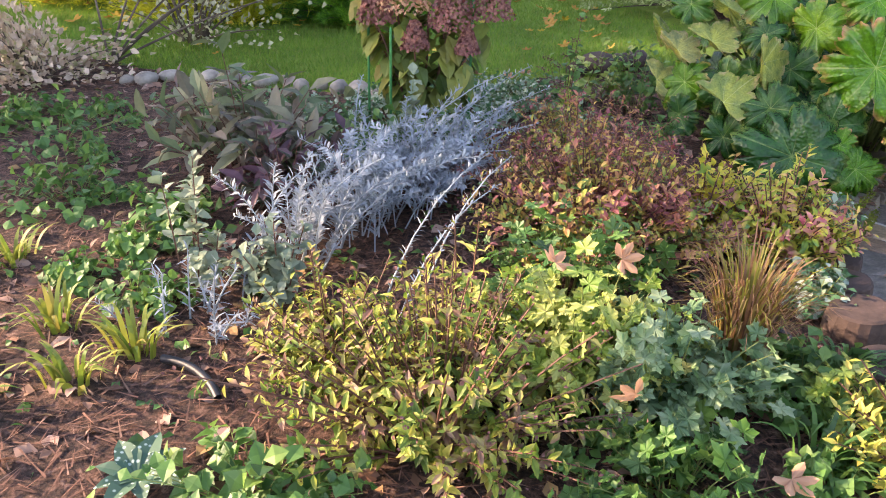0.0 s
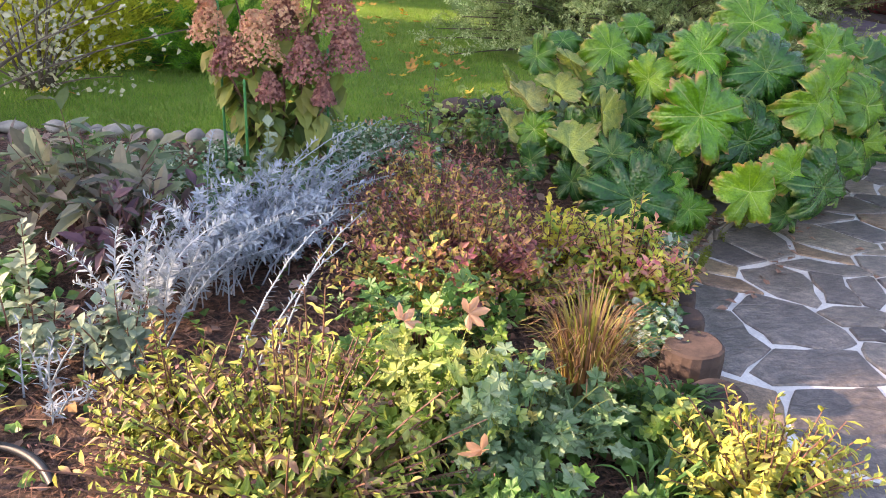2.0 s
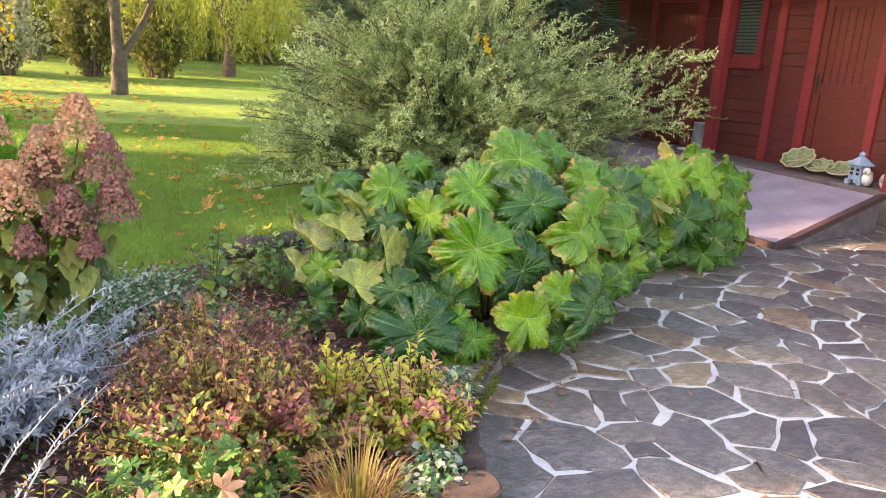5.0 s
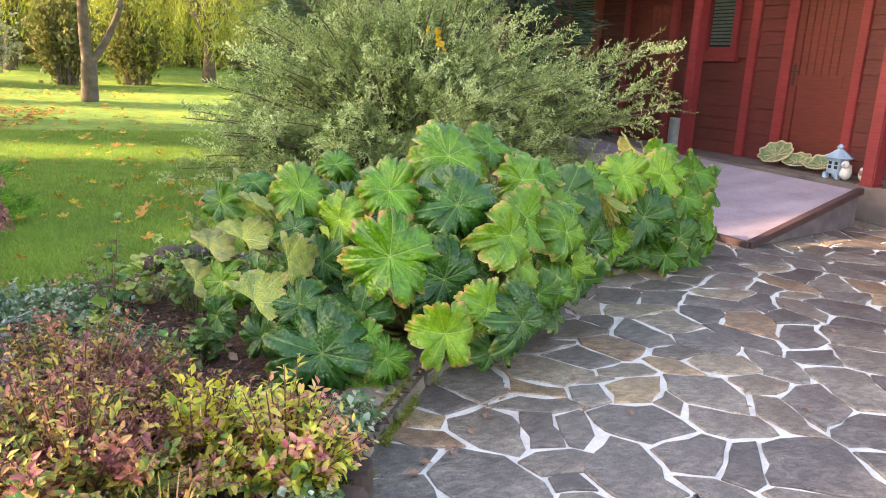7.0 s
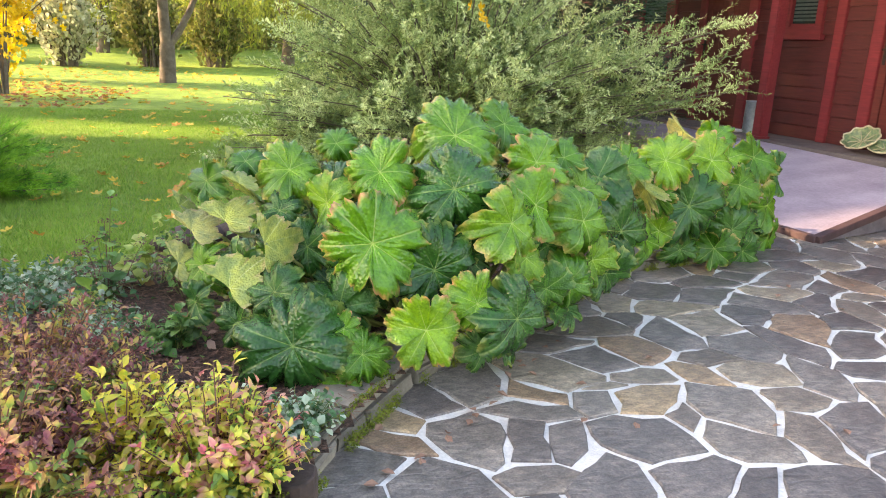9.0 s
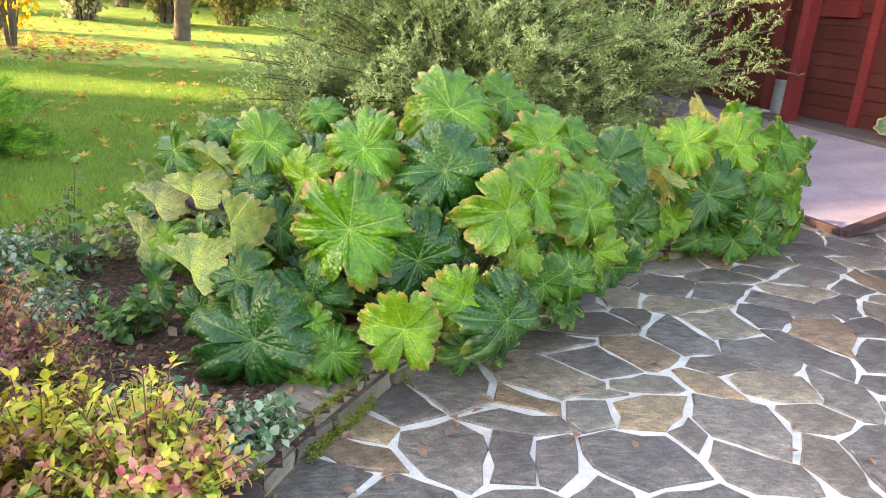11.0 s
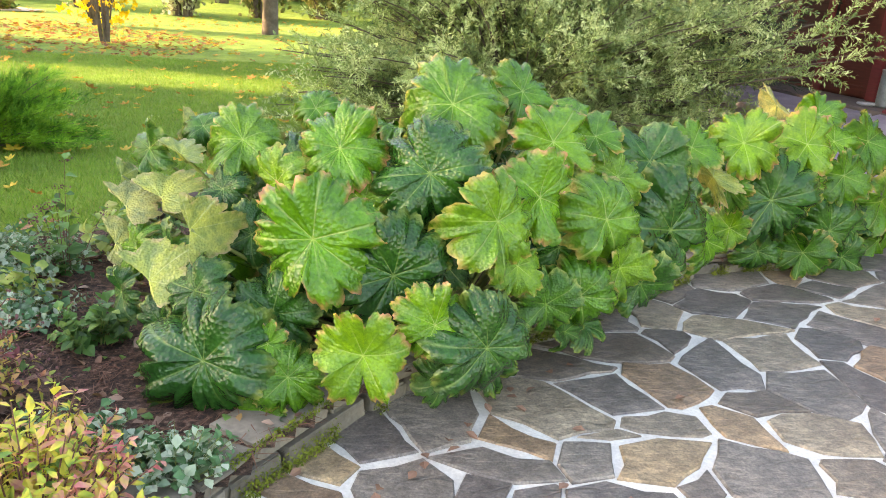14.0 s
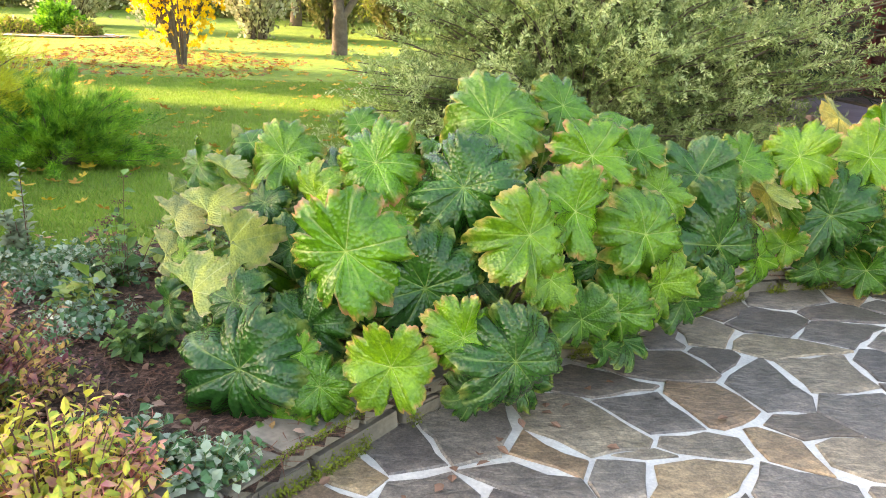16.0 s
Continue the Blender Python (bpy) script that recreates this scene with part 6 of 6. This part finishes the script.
strew("fallen_lawn_leaves", "yellow and brown leaves scattered on the lawn", "fallen leaves", [(-6, 5.4), (1.4, 5.4), (1.2, 9), (1.5, 26), (-10, 26)], 900, palmate(5, 0.4, 0.2), 0.1, M_LAWNLEAF, lambda X, Y: lawn_z(X, Y) + 0.02, 202, 0.3)
strew("fallen_near_leaves", "yellow leaves lying on the near lawn", "fallen leaves", [(-1.6, 4.9), (0.6, 5.0), (1.3, 5.6), (1.4, 10.0), (-2.5, 10.0)], 90, palmate(5, 0.45, 0.25), 0.08, M_LAWNLEAF, lambda X, Y: lawn_z(X, Y) + 0.03, 208, 0.35)
strew("fallen_maple_leaves", "orange leaf litter under the maples", "fallen leaves", [(-5.5, 13.0), (-0.8, 13.0), (-0.4, 17.0), (-6.0, 20.0)], 900, palmate(5, 0.4, 0.2), 0.1, M_LITTER, lambda X, Y: lawn_z(X, Y) + 0.02, 203, 0.3)
strew("needle_litter", "brown pine needles covering the mulch", "litter", BED, 60000, NEEDLE, 0.07, M_NEEDLES, bed_z, 204, 0.25)
strew("bed_leaf_litter", "dry fallen leaves in the planting bed", "fallen leaves", BED, 5200, LANCE_WIDE, 0.05, M_BEDLEAF, bed_z, 205, 0.5)
strew("bed_weeds", "tiny green seedlings in the mulch", "weeds", BED, 3200, OVAL, 0.035, M_DARKGREEN, bed_z, 206, 0.6)

fallen = ob_of("maple_leaf", np_mesh("maple_leaf", *stamp(*palmate(5, 0.5, 0.25, 270), np.zeros((1, 3)), np.array([[1.0, 0, 0.1]]), np.array([[0, 0, 1.0]]), [0.08]), M_MAPLE_DRY), None, "", pose(0.33, 1.72, 0.4, 35, 10, 70))
tagged(fallen, "large dry orange-brown fallen maple leaf", "leaf", "fallen maple leaves")
for m in (pose(0.48, 1.78, 0.39, 60, 0, 20), pose(0.24, 4.35, 0.2, 20, 20, 140), pose(0.5, 4.5, 0.17, 10, -15, 250), pose(0.5, 1.4, 0.3, 70, 20, 200), pose(0.75, 1.3, 0.2, 10, 20, 300), pose(0.36, 4.42, 0.17, 10, 10, 10)):
    copy_thing(fallen, m)
caught = ob_of("yellow_leaf", np_mesh("yellow_leaf", *stamp(*palmate(5, 0.45, 0.25), np.zeros((1, 3)), np.array([[1.0, 0, 0.1]]), np.array([[0, 0, 1.0]]), [0.09]), M_MAPLE), None, "", pose(3.12, 6.36, 1.5, 70, 10, 20))
tagged(caught, "bright yellow maple leaf caught in the willow shrub", "leaf", "caught yellow leaves")
for m in (pose(3.18, 6.38, 1.55, 60, -20, 130), pose(3.08, 6.4, 1.58, 80, 0, 250), pose(3.2, 6.4, 1.46, 75, 20, 60)):
    copy_thing(caught, m)
rng = np.random.default_rng(207)
chip = ob_of("dry_leaf", np_mesh("dry_leaf", *stamp(*LANCE_WIDE, np.zeros((1, 3)), np.array([[1.0, 0, 0.05]]), np.array([[0, 0, 1.0]]), [0.045]), M_BEDLEAF), None, "", pose(2.42, 2.72, 0.008, 0, 0, 40))
tagged(chip, "small dry brown leaf lying on the paving", "leaf", "dry leaves on the paving")
for i in range(46):
    t = rng.uniform(0, 1)
    copy_thing(chip, pose(rng.uniform(1.7, 5.0), rng.uniform(1.4, 4.2), 0.008, rng.uniform(-15, 15), rng.uniform(-15, 15), rng.uniform(0, 360)) if i > 18 else pose(1.45 + 1.2 * t + rng.uniform(0, 0.08), 2.42 + 1.15 * t - rng.uniform(0.05, 0.14), 0.008, rng.uniform(-20, 20), rng.uniform(-20, 20), rng.uniform(0, 360)))

# ---------------------------------------------------------------- kerb stones and paving stones
def clip_cell(poly, px, py, nx, ny):
    """Keeps the part of a polygon where (p - (px, py)) . n <= 0."""
    out = []
    for (x0, y0), (x1, y1) in zip(poly, poly[1:] + poly[:1]):
        d0, d1 = (x0 - px) * nx + (y0 - py) * ny, (x1 - px) * nx + (y1 - py) * ny
        if d0 <= 0:
            out.append((x0, y0))
        if d0 * d1 < 0:
            k = d0 / (d0 - d1)
            out.append((x0 + (x1 - x0) * k, y0 + (y1 - y0) * k))
    return out


def stone_mesh(poly, thick, bev, rng, cx, cy):
    """A flat stone with a chipped, bevelled rim, about its own middle."""
    pts = []
    for (x0, y0), (x1, y1) in zip(poly, poly[1:] + poly[:1]):
        L = math.hypot(x1 - x0, y1 - y0)
        k = max(1, int(L / 0.075))
        for i in range(k):
            pts.append((x0 + (x1 - x0) * i / k + rng.normal() * 0.009, y0 + (y1 - y0) * i / k + rng.normal() * 0.009))
    n = len(pts)
    tilt = rng.normal(0, 0.004, 2)
    V = []
    for ring, (f, z) in enumerate(((1.0, -thick), (1.0, -bev * 0.8), (None, 0.0))):
        for x, y in pts:
            dx, dy = x - cx, y - cy
            L = math.hypot(dx, dy) + 1e-6
            s_ = 1.0 if f else max(0.5, 1 - bev / L)
            V.append((dx * s_, dy * s_, z + (tilt[0] * dx + tilt[1] * dy if ring else 0)))
    V.append((0, 0, 0.0))
    F = []
    for r in range(2):
        for i in range(n):
            a, b = r * n + i, r * n + (i + 1) % n
            F += [(a, b, b + n), (a, b + n, a + n)]
    F += [(2 * n + i, 2 * n + (i + 1) % n, 3 * n) for i in range(n)]
    return V, F


# flagstones near the bed: middle, length, width, angle of the long side; BROWN marks rusty ones
BROWN = 1000
STONES_A = [(2.50, 3.17, 0.41, 0.29, 141), (2.63, 3.44, 0.32, 0.14, 2), (2.74, 3.26, 0.32, 0.24, 149), (2.98, 3.30, 0.36, 0.24, 121 + BROWN), (2.89, 3.06, 0.31, 0.14, 177), (2.77, 2.87, 0.36, 0.18, 26 + BROWN), (2.55, 2.87, 0.21, 0.17, 57), (2.66, 2.99, 0.14, 0.06, 1), (2.36, 2.98, 0.26, 0.12, 141 + BROWN), (2.29, 2.85, 0.32, 0.15, 164), (2.14, 3.10, 0.35, 0.22, 65), (1.93, 2.97, 0.21, 0.20, 153), (1.78, 2.87, 0.18, 0.14, 120 + BROWN), (1.73, 2.72, 0.24, 0.13, 155 + BROWN), (1.99, 2.72, 0.34, 0.26, 89), (2.19, 2.66, 0.25, 0.14, 69)]
STONES_B = [(2.33, 2.62, 0.24, 0.13, 63), (2.60, 2.59, 0.38, 0.28, 148), (2.84, 2.70, 0.17, 0.09, 76), (2.93, 2.51, 0.33, 0.23, 138), (3.09, 2.77, 0.49, 0.31, 88), (3.36, 3.00, 0.40, 0.22, 168), (3.36, 2.75, 0.27, 0.19, 10), (3.23, 2.53, 0.27, 0.18, 69), (3.47, 2.57, 0.40, 0.17, 34), (3.60, 2.89, 0.43, 0.18, 83), (3.24, 3.18, 0.28, 0.15, 178), (3.52, 3.28, 0.30, 0.27, 67), (3.25, 3.48, 0.39, 0.26, 80), (3.53, 3.59, 0.38, 0.29, 42), (3.96, 3.45, 0.33, 0.23, 61 + BROWN), (3.76, 3.25, 0.50, 0.17, 99)]
STONES_C = [(4.04, 3.18, 0.61, 0.14, 47), (3.45, 3.80, 0.43, 0.19, 173), (3.79, 3.63, 0.28, 0.21, 30), (3.79, 3.98, 0.38, 0.22, 16), (4.01, 3.79, 0.39, 0.19, 135), (4.25, 3.95, 0.35, 0.21, 162), (4.34, 3.74, 0.32, 0.18, 57), (2.94, 3.61, 0.42, 0.23, 12), (3.18, 3.90, 0.27, 0.19, 74), (3.52, 4.10, 0.32, 0.28, 9), (3.90, 4.19, 0.36, 0.19, 4), (1.62, 2.60, 0.20, 0.16, 49), (1.53, 2.30, 0.44, 0.23, 67), (1.83, 2.39, 0.38, 0.32, 113), (1.79, 2.13, 0.34, 0.15, 5), (2.12, 2.43, 0.23, 0.13, 2)]
STONES_D = [(2.10, 2.29, 0.13, 0.09, 162), (2.33, 2.28, 0.48, 0.25, 65), (2.10, 2.11, 0.25, 0.18, 134), (2.62, 2.33, 0.34, 0.22, 31), (2.58, 2.06, 0.27, 0.10, 114), (2.77, 2.20, 0.34, 0.14, 41), (2.97, 2.13, 0.34, 0.27, 14), (2.41, 2.02, 0.18, 0.12, 154), (2.78, 1.93, 0.23, 0.18, 156)]


def paving():
    rng = np.random.default_rng(301)
    sites = [list(q) for q in STONES_A + STONES_B + STONES_C + STONES_D]
    tries = 0
    while tries < 14000:
        tries += 1
        x, y = rng.uniform(-2.5, 9.5), rng.uniform(-2.5, 9.0)
        gap = rng.uniform(0.17, 0.42) + 0.02 * max(0, x - 5)
        if all((x - q[0]) ** 2 + (y - q[1]) ** 2 > gap * gap for q in sites):
            w = rng.uniform(0.16, 0.26)
            sites.append([x, y, w * rng.uniform(1.1, 2.1), w, rng.uniform(0, 180) + (BROWN if rng.uniform() < 0.14 else 0)])
    S_ = np.array([q[:2] for q in sites])
    metric = []
    for q in sites:
        area, ratio = q[2] * q[3], (q[2] / q[3]) ** 0.88
        q[2], q[3] = math.sqrt(area * ratio), math.sqrt(area / ratio)
        c, s_ = math.cos(radians(q[4] % BROWN)), math.sin(radians(q[4] % BROWN))
        rot = np.array(((c, -s_), (s_, c)))
        metric.append(rot @ np.diag((4 / q[2] ** 2, 4 / q[3] ** 2)) @ rot.T)
    keep = inside(PATIO, S_[:, 0], S_[:, 1]) | inside(PATIO, S_[:, 0] + 0.25, S_[:, 1] - 0.25)
    order = np.argsort(np.hypot(S_[:, 0] - 2.4, S_[:, 1] - 2.6))
    count, V2, F2, base = 0, [], [], 0
    for i in order:
        if not keep[i]:
            continue
        cx, cy = S_[i]
        near = np.argsort(np.hypot(S_[:, 0] - cx, S_[:, 1] - cy))[1:18]
        poly = [(cx - 0.5, cy - 0.5), (cx + 0.5, cy - 0.5), (cx + 0.5, cy + 0.5), (cx - 0.5, cy + 0.5)]
        joint = rng.uniform(0.006, 0.013)
        for j in near:
            v = S_[j] - S_[i]
            di, dj = math.sqrt(v @ metric[i] @ v), math.sqrt(v @ metric[j] @ v)
            t = dj / (di + dj)
            nrm = metric[i] @ v / di + metric[j] @ v / dj
            nrm = nrm / np.linalg.norm(nrm)
            poly = clip_cell(poly, cx + v[0] * t - nrm[0] * joint, cy + v[1] * t - nrm[1] * joint, nrm[0], nrm[1])
            if len(poly) < 3:
                break
        if len(poly) < 3:
            continue
        mx, my = sum(p[0] for p in poly) / len(poly), sum(p[1] for p in poly) / len(poly)
        V, F = stone_mesh(poly, 0.04, 0.006, rng, mx, my)
        z = rng.uniform(-0.002, 0.003)
        if count < 300:
            ob_of("flagstone", np_mesh("flagstone", V, F, M_SLATE_BROWN if sites[i][4] >= BROWN else M_SLATE), patio, "", Matrix.Translation((mx, my, z)))
        else:
            V2 += [(v[0] + mx, v[1] + my, v[2] + z) for v in V]
            F2 += [tuple(q + base for q in f) for f in F]
            base += len(V)
        count += 1
    if F2:
        tagged(ob_of("outer_flagstones", np_mesh("outer_flagstones", V2, F2, M_SLATE_REST), patio), "outer flagstones", kind="stuff")


paving()


def kerb():
    rng = np.random.default_rng(311)
    root = tagged(new("kerb"), "low kerb of flat mossy stacked stones along the bed", "kerb", kind="structure")
    pts = [Vector((x, y, 0)) for x, y in KERB_LINE[5:15]]
    L = [0]
    for a, b in zip(pts, pts[1:]):
        L.append(L[-1] + (b - a).length)

    def at(s_):
        s_ = max(0, min(L[-1] - 1e-4, s_))
        for i in range(len(pts) - 1):
            if s_ <= L[i + 1]:
                k = (s_ - L[i]) / (L[i + 1] - L[i])
                d = (pts[i + 1] - pts[i]).normalized()
                return pts[i].lerp(pts[i + 1], k), d
    for z0, z1, inset in ((-0.02, 0.05, 0.0), (0.052, 0.105, -0.012)):
        s_ = 0.0
        while s_ < L[-1] - 0.1:
            ln = rng.uniform(0.16, 0.38)
            p, d = at(s_ + ln / 2)
            if z0 > 0 and s_ < 0.9:
                s_ += ln
                continue
            out = Vector((d.y, -d.x, 0))
            bm = box(-ln / 2 + 0.004, -0.2, z0, ln / 2 - 0.004, 0.0 + rng.uniform(-0.012, 0.012), z1 + rng.uniform(-0.006, 0.006), 0.008)
            for v in bm.verts:
                v.co += Vector((rng.normal(), rng.normal(), rng.normal() * 0.6)) * 0.004
            ang = math.atan2(d.y, d.x)
            ob_of("kerb_stone", bm_mesh("kerb_stone", bm, M_KERB), root, "", Matrix.Translation(p - out * inset * -1) @ Matrix.Rotation(ang, 4, "Z") @ Matrix.Diagonal((1, -1, 1, 1)) @ Matrix.Translation((0, 0, 0)))
            s_ += ln
    n = 17000
    P = []
    for _ in range(n):
        s_ = rng.uniform(0.9, L[-1])
        if math.sin(s_ * 9) + math.sin(s_ * 23 + 1) < -0.1:
            continue
        p, d = at(s_)
        out = Vector((d.y, -d.x, 0))
        top = rng.uniform() < 0.3
        P.append(p + out * (rng.uniform(-0.03, 0.0) if top else rng.uniform(0.0, 0.035)) + Vector((0, 0, 0.106 if top else rng.uniform(0.0, 0.06) * rng.uniform())))
    P = np.array(P)
    V, F = stamp(*OVAL, P, rng.normal(size=P.shape), rng.normal(size=P.shape) + np.array((0.4, -0.4, 0.8)), rng.uniform(0.004, 0.011, len(P)))
    tagged(ob_of("moss", np_mesh("moss", V, F, M_MOSS), root), "green moss on the kerb", kind="stuff")


kerb()
